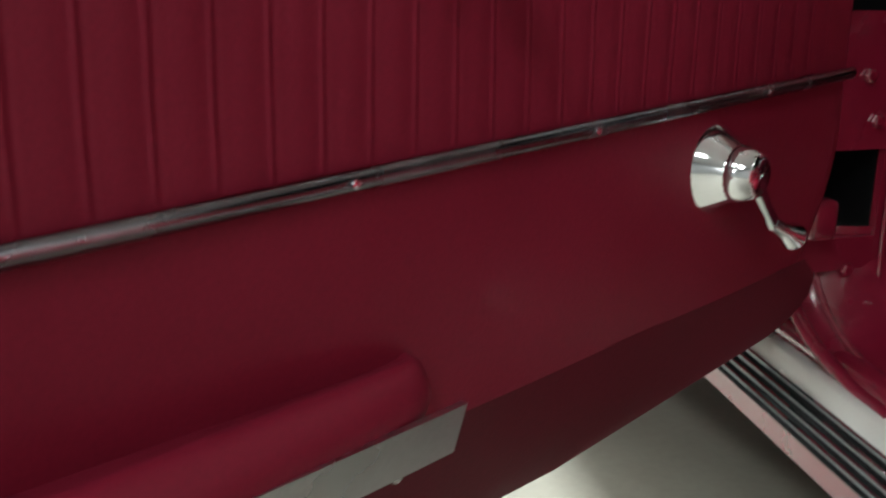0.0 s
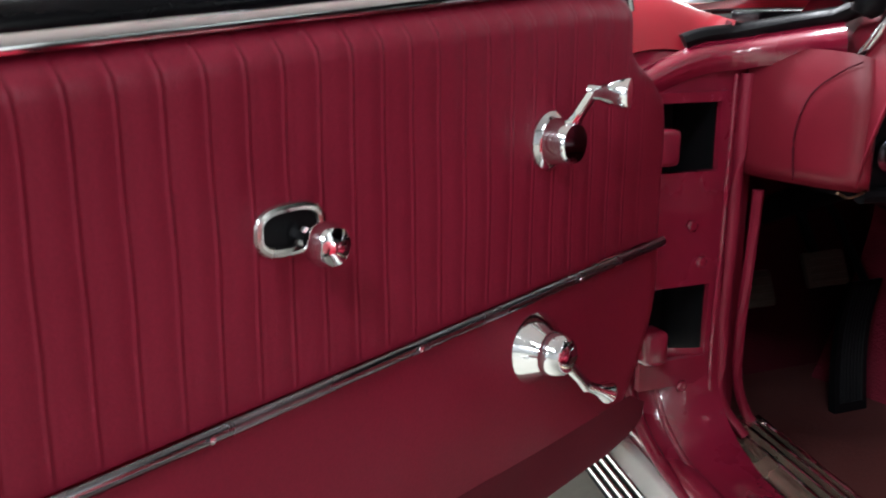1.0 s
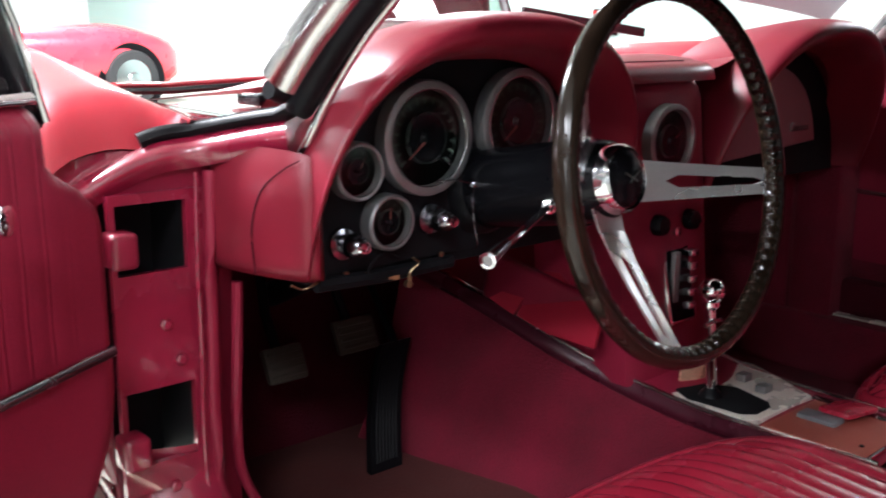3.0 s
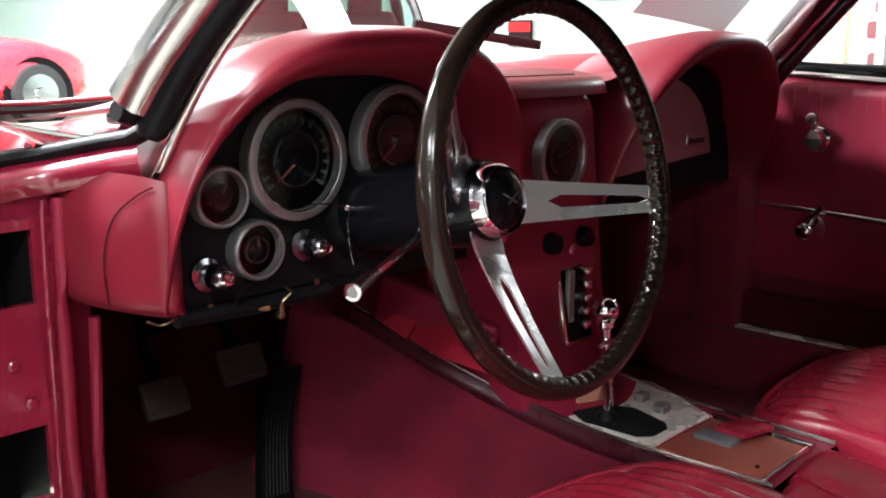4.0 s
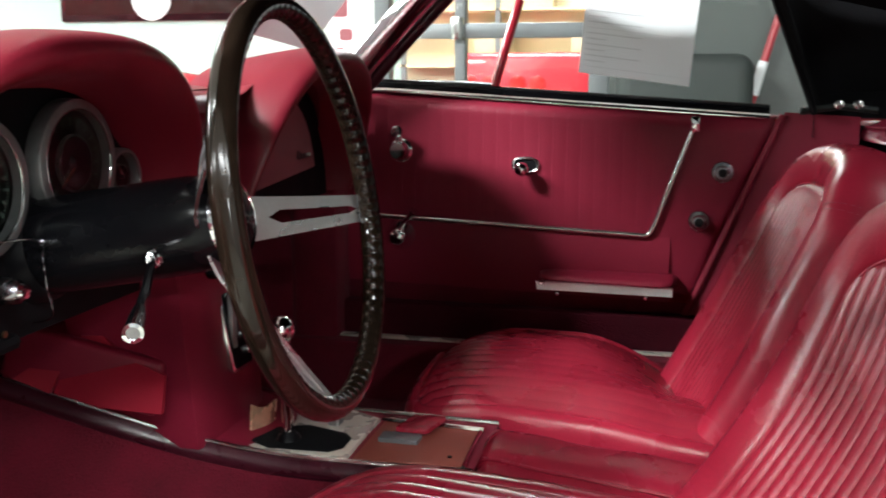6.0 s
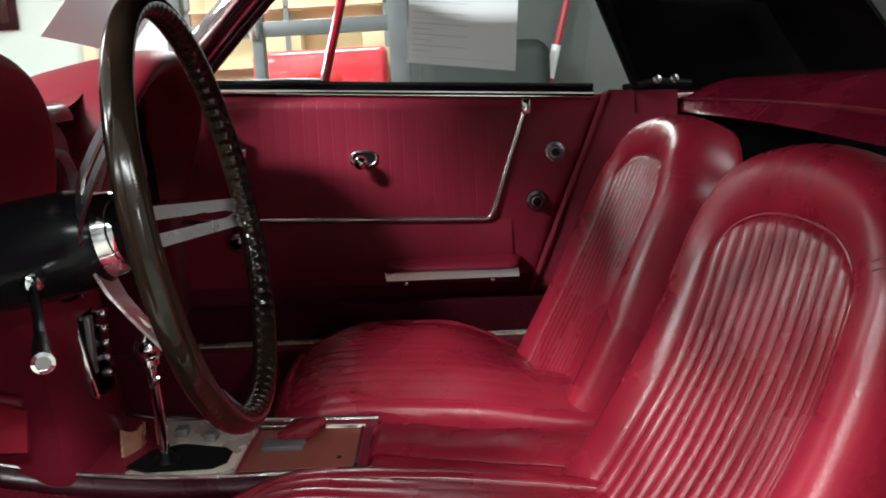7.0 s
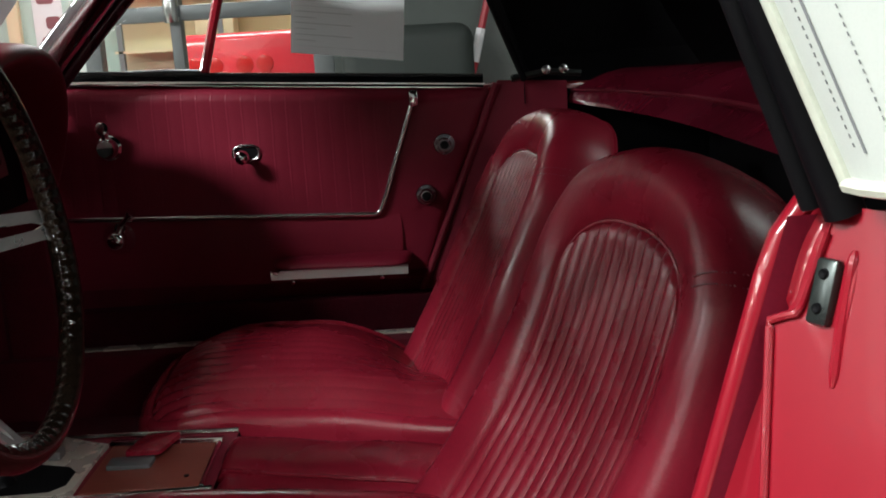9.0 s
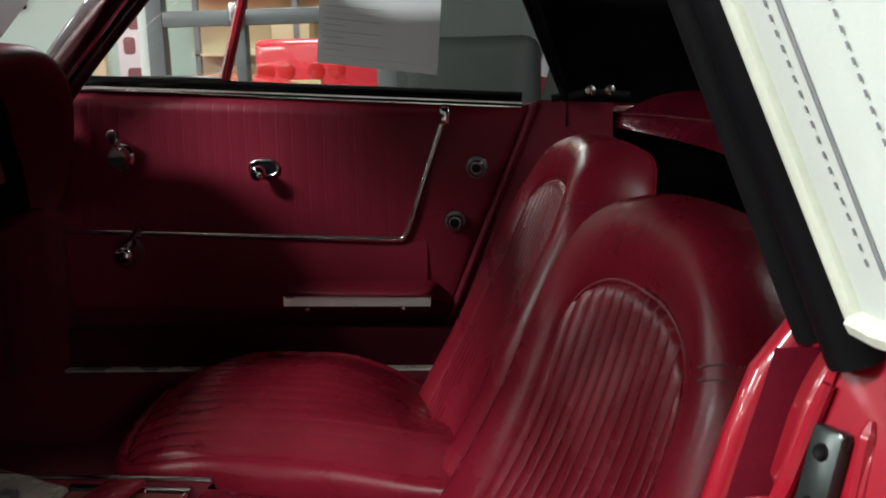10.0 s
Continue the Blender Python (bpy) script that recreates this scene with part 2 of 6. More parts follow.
def tube(path, radius, seg=10, closed=False, flat=1.0, up=(0, 0, 1), cap=True):
    """A round or flattened rod along a path; radius may be a list."""
    pts = [Vector(p) for p in path]
    n = len(pts)
    rad = radius if isinstance(radius, (list, tuple)) else [radius] * n
    bm, rings, ref = bmesh.new(), [], Vector(up)
    for i, p in enumerate(pts):
        a = pts[(i - 1) % n] if closed or i else p
        b = pts[(i + 1) % n] if closed or i < n - 1 else p
        t = (b - a).normalized()
        side = t.cross(ref)
        if side.length < 1e-4:
            side = t.cross(Vector((1, 0, 0)))
        side.normalize()
        nrm = side.cross(t)
        rings.append([bm.verts.new(p + rad[i] * (math.cos(2 * math.pi * k / seg) * side + flat * math.sin(2 * math.pi * k / seg) * nrm)) for k in range(seg)])
    for i in range(n if closed else n - 1):
        a, b = rings[i], rings[(i + 1) % n]
        for k in range(seg):
            bm.faces.new((a[k], a[(k + 1) % seg], b[(k + 1) % seg], b[k]))
    if cap and not closed:
        bm.faces.new(rings[0])
        bm.faces.new(rings[-1])
    return bm


def sheet(f, nu, nv, back=None):
    """A grid surface f(u, v); with back(u, v) a closed shell between the two."""
    bm = bmesh.new()
    def grid(g):
        return [[bm.verts.new(g(i / nu, j / nv)) for j in range(nv + 1)] for i in range(nu + 1)]
    a = grid(f)
    for i in range(nu):
        for j in range(nv):
            bm.faces.new((a[i][j], a[i + 1][j], a[i + 1][j + 1], a[i][j + 1]))
    if back:
        b = grid(back)
        for i in range(nu):
            for j in range(nv):
                bm.faces.new((b[i][j], b[i][j + 1], b[i + 1][j + 1], b[i + 1][j]))
        for i in range(nu):
            bm.faces.new((a[i][0], b[i][0], b[i + 1][0], a[i + 1][0]))
            bm.faces.new((a[i][nv], a[i + 1][nv], b[i + 1][nv], b[i][nv]))
        for j in range(nv):
            bm.faces.new((a[0][j], a[0][j + 1], b[0][j + 1], b[0][j]))
            bm.faces.new((a[nu][j], b[nu][j], b[nu][j + 1], a[nu][j + 1]))
        bmesh.ops.remove_doubles(bm, verts=bm.verts[:], dist=1e-5)
    return bm


def prism(outline, map3, depth0, depth1, bevel=0.0):
    """Extrudes a flat outline (a, b) between two depths; map3(a, b, d) gives the place."""
    bm = bmesh.new()
    lo = [bm.verts.new(map3(a, b, depth0)) for a, b in outline]
    hi = [bm.verts.new(map3(a, b, depth1)) for a, b in outline]
    n = len(lo)
    bm.faces.new(lo)
    top = bm.faces.new(hi)
    for i in range(n):
        bm.faces.new((lo[i], lo[(i + 1) % n], hi[(i + 1) % n], hi[i]))
    bmesh.ops.recalc_face_normals(bm, faces=bm.faces[:])
    if bevel:
        bmesh.ops.bevel(bm, geom=list(top.edges), offset=bevel, segments=2, affect="EDGES", profile=0.5)
    return bm


def curve_pts(keys, n=8):
    """A smooth line through key points."""
    k = [Vector(p) for p in keys]
    k = [2 * k[0] - k[1], *k, 2 * k[-1] - k[-2]]
    out = []
    for i in range(1, len(k) - 2):
        p0, p1, p2, p3 = k[i - 1:i + 3]
        for s in range(n):
            t = s / n
            out.append(0.5 * (2 * p1 + (p2 - p0) * t + (2 * p0 - 5 * p1 + 4 * p2 - p3) * t * t + (3 * p1 - p0 - 3 * p2 + p3) * t ** 3))
    out.append(k[-2])
    return out


def rounded(w, h, r, n=6):
    """A rounded rectangle's outline, centred."""
    out = []
    for cx, cy, a0 in ((w / 2 - r, h / 2 - r, 0), (-w / 2 + r, h / 2 - r, 90), (-w / 2 + r, -h / 2 + r, 180), (w / 2 - r, -h / 2 + r, 270)):
        for k in range(n + 1):
            a = radians(a0 + 90 * k / n)
            out.append((cx + r * math.cos(a), cy + r * math.sin(a)))
    return out

# ---- the setting ----
ground = part("ground", block((-10, -5, -0.2), (7.5, 20, 0.0)), FLOORMAT, label="smooth grey-beige concrete garage floor", smooth=False)
tagged(ground, category="floor", kind="structure")
# Ceiling is out of view, added to close the hall and bounce light.
ceiling = part("ceiling", block((-10, -5, 3.2), (7.5, 20, 3.4)), CEIL, label="unseen pale grey garage ceiling", smooth=False)
tagged(ceiling, category="ceiling", kind="structure")


def wall(name, lo, hi, mat, label):
    return tagged(part(name, block(lo, hi), mat, label=label, smooth=False), category="wall", kind="structure")


wall("wall_front", (-10, 19.8, 0), (7.5, 20.0, 3.2), WALLM, "white painted garage wall behind the parked cars")
# Back and left walls are unseen too, added to shape the bounced light.
wall("wall_back", (-10, -5, 0), (7.5, -4.8, 3.2), DARKWALL, "unseen grey garage wall behind the car")
wall("wall_left", (-10, -4.8, 0), (-9.8, 19.8, 3.2), DARKWALL, "unseen grey garage wall beside the open door")
wall("wall_right", (7.3, -4.8, 0), (7.5, 1.9, 3.2), BEIGE, "beige wall beyond the glazed partition")
wall("wall_right_far", (7.3, 1.9, 0), (7.5, 19.8, 3.2), GREENWALL, "pale green wall with a framed picture")


# ---- doors of the car ----
DU, DN = Vector((-0.894, -0.448, 0)), Vector((0.448, -0.894, 0))
def on_driver(u, n, z):
    return Vector((-0.782, 0.044, 0)) + u * DU + n * DN + Vector((0, 0, z))
def on_passenger(u, n, z):
    return Vector((0.696 - n, 0.165 - u, z))


def belt(u):
    return 0.832 - 0.045 * max(0, u - 0.15) / 0.72
def front_edge(z):
    """The panel's front edge, as on the closed door."""
    k = (z - 0.40) / 0.43
    return 0.09 - 0.40 * k + 0.42 * k * k - 0.02 * k ** 3 if k < 0.62 else -0.022 + 0.55 * max(0, k - 0.66) ** 2
def notched_edge(z):
    """The front edge of the open door, cut back below the vent window."""
    if z < 0.60:
        return front_edge(z)
    keys = ((0.60, -0.006), (0.70, -0.006), (0.724, -0.002), (0.745, 0.020), (0.766, 0.054), (0.80, 0.056), (0.90, 0.060))
    for (p, v), (r, w) in zip(keys, keys[1:]):
        if z <= r:
            return v + (w - v) * (z - p) / (r - p)
    return 0.060
def rear(z):
    return 0.751 + 0.116 * (z - 0.49) / 0.28
def strip_z(u):
    return 0.611 - 0.026 * u / 0.66
def bend_u(z):
    """The trim strip's upright at the rear of the panel."""
    return 0.672 + 0.062 * (z - 0.60) / 0.174


def make_door(side, W, label):
    def level(u):
        return strip_z(u) - (0 if side.startswith("d") else 0.0095)
    door = thing(side, label, "car door")
    front = notched_edge if side.startswith("d") else front_edge
    def screw(name, u, z, parent=door):
        part(name, lathe([(0.0045, 0), (0.0045, 0.002), (0.003, 0.0035), (0, 0.0035)], W(u, 0.001, z), W(0, 1, 0) - W(0, 0, 0), 10), DULLCHROME, parent)
    # pleated upper panel, rolled over at the belt
    def upper(a, b):
        zb = 0.60
        zt = belt(0.4)
        u0 = front(zb + b * (zt - zb + 0.004))
        u = max(u0, -0.024 + a * 0.759)
        z = level(min(u, 0.66)) + 0.004 + b * (belt(u) - 0.004 - level(min(u, 0.66)))
        fade = min(1, max(0, (u - 0.03) / 0.05)) * min(1, max(0, (bend_u(z) - u) / 0.01)) * min(1, b / 0.05)
        uu = u + 0.0022 * noise.noise(Vector((u * 8, z * 14, 5))) - 0.004 * max(0, (b - 0.75) / 0.25) ** 2
        du = (uu % 0.026) - 0.013
        groove = math.exp(-(du / 0.0015) ** 2)
        ridge = math.exp(-((du - 0.0030) / 0.0013) ** 2)
        soft = math.cos(2 * math.pi * du / 0.026)
        n = 0.007 + (1.0 if side.startswith("d") else 0.35) * fade * (0.0008 * ridge - 0.0004 * groove - 0.0004 * soft)
        top = max(0, (b - 0.90) / 0.10)
        n -= 0.020 * top * top
        n -= 0.007 * max(0, (0.015 - (u - u0)) / 0.015) ** 2
        n += 0.0012 * noise.noise(Vector((u * 14, z * 9, 3)))
        return W(u, n, z)
    part("upper_panel", sheet(upper, 900, 26), VINYL, door, "pleated red vinyl upper panel")
    # smooth part behind the upright strip
    def rear_pad(a, b):
        z = 0.47 + b * (belt(0.8) - 0.47)
        u0 = bend_u(z) if z > 0.59 else 0.66 - 0.0 * z
        u = u0 + a * (rear(z) - u0)
        n = 0.006 - 0.02 * max(0, (b - 0.93) / 0.07) ** 2 - 0.010 * max(0, (a - 0.9) / 0.1) ** 2
        return W(u, n + 0.0006 * noise.noise(Vector((u * 20, z * 12, 8))), z)
    part("rear_panel", sheet(rear_pad, 16, 24), VINYL, door)
    # smooth lower panel down to the crease, then the tucked-under skirt
    def lower(a, b):
        zc = 0.468 - 0.015 * a
        z = zc + b * (level(min(0.66, a * 0.7)) - 0.003 - zc)
        u0 = front(z)
        u = u0 + a * (0.70 - u0)
        return W(u, 0.006 + 0.004 * math.sin(math.pi * b) + 0.0012 * noise.noise(Vector((u * 9, z * 9, 1))) - 0.006 * max(0, (0.02 - a) / 0.02) ** 2, z)
    part("lower_panel", sheet(lower, 60, 16), VINYL, door, "smooth red vinyl lower panel")
    def skirt(a, b):
        """The tucked-under lower edge; its front end is rounded."""
        zc = 0.469 - 0.016 * a
        z0 = 0.374 - 0.017 * min(1, a / 0.35)
        z = z0 + b * (zc - z0)
        keys = ((0.0, 0.050), (0.10, 0.012), (0.22, -0.012), (0.45, -0.026), (0.75, -0.008), (1.0, front(zc)))
        u0 = next(v + (w - v) * (b - p) / (r - p) for (p, v), (r, w) in zip(keys, keys[1:]) if b <= r)
        u = u0 + a * (rear(z) + 0.01 - u0)
        return W(u, -0.042 + 0.048 * b ** 0.8, z)
    # Skirts get a darker material than the panel, deepening their tucked-under shade.
    part("skirt", sheet(skirt, 40, 8), CARPET if side.startswith("p") else SKIRTVINYL, door, "lower edge in darker red, deepening its tucked-under shade")
    # door shell
    outline = []
    for k in range(13):
        z = 0.406 + k / 12 * (0.80 - 0.406)
        outline.append((front(z) - 0.004, z))
    outline += [(0.3, 0.818), (0.6, 0.80), (rear(0.775) + 0.012, 0.780)]
    for k in range(8):
        z = 0.75 - k / 7 * (0.75 - 0.385)
        outline.append((rear(z) + 0.014, z))
    outline += [(0.38, 0.388), (0.20, 0.397)]
    part("shell", prism(outline, lambda a, b, d: W(a, d, b), -0.125, -0.062, 0.004), PAINT, door, "glossy red painted door shell")
    # trim strip: level run, bend and upright
    run = [W(u, 0.011, level(u)) for u in steps(0.002, 0.635, 30)]
    bend = curve_pts([W(0.635, 0.011, level(0.635)), W(0.660, 0.011, level(0.66) + 0.002), W(0.674, 0.011, 0.603), W(0.690, 0.011, 0.650)], 6)
    up = [W(bend_u(z), 0.011, z) for z in (0.68, 0.72, 0.755, 0.772)]
    nrm = W(0, 1, 0) - W(0, 0, 0)
    # Driver's strip takes darker metal: its dim reflection is put into the colour.
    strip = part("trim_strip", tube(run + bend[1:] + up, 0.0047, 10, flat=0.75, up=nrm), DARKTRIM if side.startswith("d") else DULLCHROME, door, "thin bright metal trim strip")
    for u in (0.14, 0.33, 0.50):
        part("rivet", lathe([(0.0022, 0), (0.0022, 0.0012), (0, 0.0018)], W(u, 0.0155, level(u)), nrm, 8), CHROME, strip)
    part("strip_end", block((-0.008, -0.014, 0), (0.008, 0.014, 0.006), 0.003, 2, basis(W(bend_u(0.778), 0.011, 0.778), nrm)), CHROME, door)
    # belt moulding
    part("belt_moulding", tube([W(u, -0.008, belt(u) + 0.004) for u in steps(0.055, 0.86, 24)], 0.0072, 10, flat=0.6, up=nrm + Vector((0, 0, 1.2))), CHROME, door, "bright belt moulding")
    part("belt_seal", tube([W(u, -0.024, belt(u) + 0.010) for u in steps(0.075, 0.86, 24)], 0.015, 10), GLOSSBLACK, door, "black rubber window seal")
    # armrest
    def arm(a, b):
        s = 2 * a - 1
        u = 0.590 + 0.125 * s
        w = max(0, 1 - abs(s) ** 9) ** 0.5
        ang = math.pi * b
        deep = 0.048 + 0.010 * s
        n = 0.004 + deep * math.sin(ang) ** 0.6 * (0.35 + 0.65 * w)
        lift = (0.020 if side.startswith("d") else 0.011)
        valley = 0.016 * math.exp(-(b / 0.10) ** 2) * w if side.startswith("d") else 0
        z = 0.496 + (lift * math.cos(ang) - 0.004 * math.sin(ang)) * (0.5 + 0.5 * w) - valley
        return W(u, n, z)
    rest = part("armrest", sheet(arm, 40, 20), VINYL, door, "padded red vinyl armrest")
    def plate(a, b):
        u = 0.462 + 0.004 * b * max(0, 1 - 8 * a) + 0.246 * a
        z = 0.490 - (0.024 if side.startswith("d") else 0.012) * b
        n = 0.044 + 0.010 * a + (-0.004 if side.startswith("d") else 0.018) * b
        return W(u, n + 0.003, z)
    part("chrome_plate", sheet(plate, 24, 6, lambda a, b: plate(a, b) - 0.004 * nrm), ALU, rest, "bright metal finger pull under the armrest")
    for u in (0.50, 0.66):
        part("arm_screw", lathe([(0.004, 0), (0.004, 0.002), (0, 0.003)], W(u, 0.040, 0.466), nrm, 8), CHROME, rest)
    # window crank
    cu, ku, kz = (0.178, 0.170, 0.760) if side.startswith("d") else (0.194, 0.194, 0.752)
    c = W(cu, 0.006, 0.722)
    crank = part("window_crank", lathe([(0.0225, 0), (0.0225, 0.003), (0.0195, 0.006), (0.0180, 0.007), (0.0165, 0.022), (0.0150, 0.0255), (0.0, 0.0260)], c, nrm, 28), CHROME, door, "polished chrome window crank")
    a0, a1 = W(cu, 0.022, 0.728), W(ku, 0.040 if side.startswith("d") else 0.026, kz)
    part("crank_arm", tube(curve_pts([a0, a0.lerp(a1, 0.45), a1], 5), [0.0085] * 5 + [0.007] * 6, 10, flat=0.55, up=nrm), CHROME, crank)
    part("crank_knob", lathe([(0.006, 0), (0.0065, 0.010), (0.0085, 0.014), (0.0115, 0.027), (0.011, 0.031), (0, 0.0325)], W(ku, 0.036 if side.startswith("d") else 0.018, kz), nrm * 0.95 + (W(-0.3 if side.startswith("d") else 0.1, 0, 0.0 if side.startswith("d") else 0.25) - W(0, 0, 0)), 20), CHROME, crank)
    # vent window crank with a deep cone
    vu, vz = 0.192, 0.559
    vent = part("vent_crank", lathe([(0.030, 0), (0.029, 0.004), (0.0185, 0.019), (0.0185, 0.021)], W(vu, 0.006, vz), nrm, 28), CHROME, door, "chrome vent-window crank on a cone")
    part("hub", lathe([(0.0185, 0), (0.019, 0.003), (0.0140, 0.015), (0.011, 0.017), (0, 0.017)], W(vu, 0.025, vz), nrm, 24), CHROME, vent)
    du, dz = (-1.0, -1.0) if side.startswith("d") else (0.35, 0.75)
    part("vent_arm", tube([W(vu + 0.010 * du, 0.035, vz + 0.010 * dz), W(vu + 0.027 * du, 0.034, vz + 0.026 * dz), W(vu + 0.040 * du, 0.033, vz + 0.038 * dz)], [0.006, 0.0045, 0.0055], 8, flat=0.7, up=nrm), CHROME, vent)
    part("vent_knob", lathe([(0.005, 0), (0.0048, 0.012), (0.0055, 0.020), (0.0095, 0.030), (0.0095, 0.033), (0, 0.034)], W(vu + 0.039 * du, 0.032, vz + 0.037 * dz), nrm * 0.10 + (W(0.85 * du, 0, 0.42 * dz) - W(0, 0, 0)), 18), CHROME, vent)
    # inside release: cupped bezel and ball
    ring = [W(0.434 + 0.023 * a, 0.009, 0.699 + 0.0130 * b) for a, b in ((math.copysign(abs(math.cos(t)) ** 0.7, math.cos(t)), math.copysign(abs(math.sin(t)) ** 0.7, math.sin(t))) for t in steps(0, 2 * math.pi, 29)[:-1])]
    bez = part("release_bezel", tube(ring, 0.0030, 8, closed=True, up=nrm), DULLCHROME, door, "oval chrome release bezel")
    part("release_cup", prism([(0.434 + 0.022 * math.cos(t), 0.699 + 0.012 * math.sin(t)) for t in steps(0, 2 * math.pi, 25)[:-1]], lambda a, b, d: W(a, d, b), 0.0055, 0.0085), BLACK, bez, "black recess")
    part("release_lever", tube([W(0.430, 0.010, 0.696), W(0.430, 0.028, 0.694)], 0.006, 8), CHROME, bez)
    part("release_ball", lathe([(0.0, -0.013), (0.0075, -0.0115), (0.0125, -0.005), (0.0135, 0.002), (0.011, 0.0085), (0.005, 0.0115), (0, 0.012)], W(0.431, 0.037, 0.694), nrm, 20), CHROME, bez)
    for u, z in ((0.152, 0.803), (0.052, 0.733), (0.008, 0.585), (0.70, 0.50)):
        screw("screw", u, z)
    # glass and vent window
    def win(u, z):
        return W(u, -0.030 - 0.10 * (z - 0.83), z)
    part("vent_bar", tube([win(0.362, 0.825), win(0.382, 0.90), win(0.410, 1.0)], 0.009, 8), RUBBER if side.startswith("d") else PAINT, door, "slim vent-window division bar")
    part("vent_foot", tube([win(0.075, 0.838), win(0.16, 0.844), win(0.30, 0.842), win(0.362, 0.838)], 0.013, 8, flat=0.8), RUBBER, door)
    part("vent_glass", sheet(lambda a, b: win(0.10 + 0.17 * b + a * (0.365 + 0.04 * b - 0.10 - 0.17 * b), 0.84 + 0.19 * b), 4, 4), GLASS, door, "clear vent window", shadow=False)
    if side.startswith("d"):
        # broad black vent frame with bright edges and a bright-edged black foot
        line = [win(u, z) for u, z in ((0.052, 0.822), (0.060, 0.850), (0.072, 0.895), (0.092, 0.95), (0.125, 1.03))]
        frame_v = part("vent_frame", tube(line, [0.024, 0.025, 0.025, 0.025, 0.025], 12, flat=0.55, up=nrm), GLOSSBLACK, door, "broad black vent-window frame")
        part("frame_bead", tube([win(u, z) + 0.012 * nrm for u, z in ((0.031, 0.815), (0.038, 0.850), (0.049, 0.895), (0.069, 0.95), (0.102, 1.03))], 0.0034, 8), CHROME, frame_v, "bright edge")
        part("frame_bead", tube(curve_pts([win(u, z) + 0.012 * nrm for u, z in ((0.40, 0.842), (0.22, 0.847), (0.105, 0.848), (0.090, 0.860), (0.100, 0.895), (0.120, 0.95), (0.155, 1.03))], 5), 0.0034, 8), CHROME, frame_v, "bright edge")
        part("edge_gasket", tube([W(0.064, -0.004, 0.770), W(0.040, -0.002, 0.757), W(0.014, -0.002, 0.741)], 0.0036, 8), GLOSSBLACK, door, "black door-edge gasket")
        part("corner_cap", lathe([(0.012, 0), (0.010, 0.006), (0, 0.008)], win(0.036, 0.818), nrm, 14), GLOSSBLACK, frame_v)
    else:
        part("vent_frame", tube(curve_pts([win(0.20, 0.838), win(0.135, 0.846), win(0.115, 0.875), win(0.15, 0.93), win(0.24, 1.02)], 6), 0.012, 10), GLOSSBLACK, door, "black vent-window frame")
        part("vent_bead", tube(curve_pts([win(0.085, 0.838), win(0.092, 0.880), win(0.13, 0.945), win(0.22, 1.03)], 6), 0.004, 8), CHROME, door)
    part("window_glass", sheet(lambda a, b: win(0.37 + 0.04 * b + a * 0.47, 0.825 - 0.03 * a + (0.16 + 0.06 * a) * b), 4, 4), GLASS, door, "clear raised side glass", shadow=False)
    return door


driver_door = make_door("driver_door", on_driver, "open red car door with pleated vinyl trim and chrome cranks")
passenger_door = make_door("passenger_door", on_passenger, "closed red car door with pleated vinyl trim and chrome fittings")
for u, z in ((0.785, 0.694), (0.748, 0.605)):
    n0 = Vector((-1, 0, 0))
    k = part("lock_button", lathe([(0.019, 0), (0.018, 0.004), (0.012, 0.005), (0.0125, 0.015), (0.010, 0.019), (0, 0.0195)], on_passenger(u, 0.007, z), n0, 22), DARKTRIM, passenger_door, "round dark-chrome knob")
    part("knob_face", lathe([(0.008, 0), (0.007, 0.002), (0, 0.0024)], on_passenger(u, 0.0262, z), n0, 16), GLOSSBLACK, k)

# ---- steering wheel and column ----
WC, WR, WT = Vector((-0.348, -0.254, 0.760)), 0.170, radians(9.5)
WY = radians(3.0)
WX = Vector((math.cos(WY), math.sin(WY), 0))
AX = Vector((math.sin(WY) * math.cos(WT), -math.cos(WY) * math.cos(WT), math.sin(WT)))
WUP = AX.cross(WX)
wheel = thing("steering_wheel", "three-spoke steering wheel with dark walnut-look rim", "steering wheel")
def rim(a, b):
    t, s = 2 * math.pi * a, 2 * math.pi * b
    r0 = 0.0100 + (0.0022 * max(0, -math.cos(s + 0.35)) ** 1.5 * (0.5 + 0.5 * math.cos(80 * t)) ** 0.7)
    return WC + (WR - 0.0 + r0 * math.cos(s)) * (math.sin(t) * WX + math.cos(t) * WUP) + 0.0115 * math.sin(s) * AX
part("rim", sheet(rim, 800, 16), WOOD, wheel, "dark walnut rim with finger notches")
HUB = WC - 0.094 * AX + Vector((0.008, 0, 0))
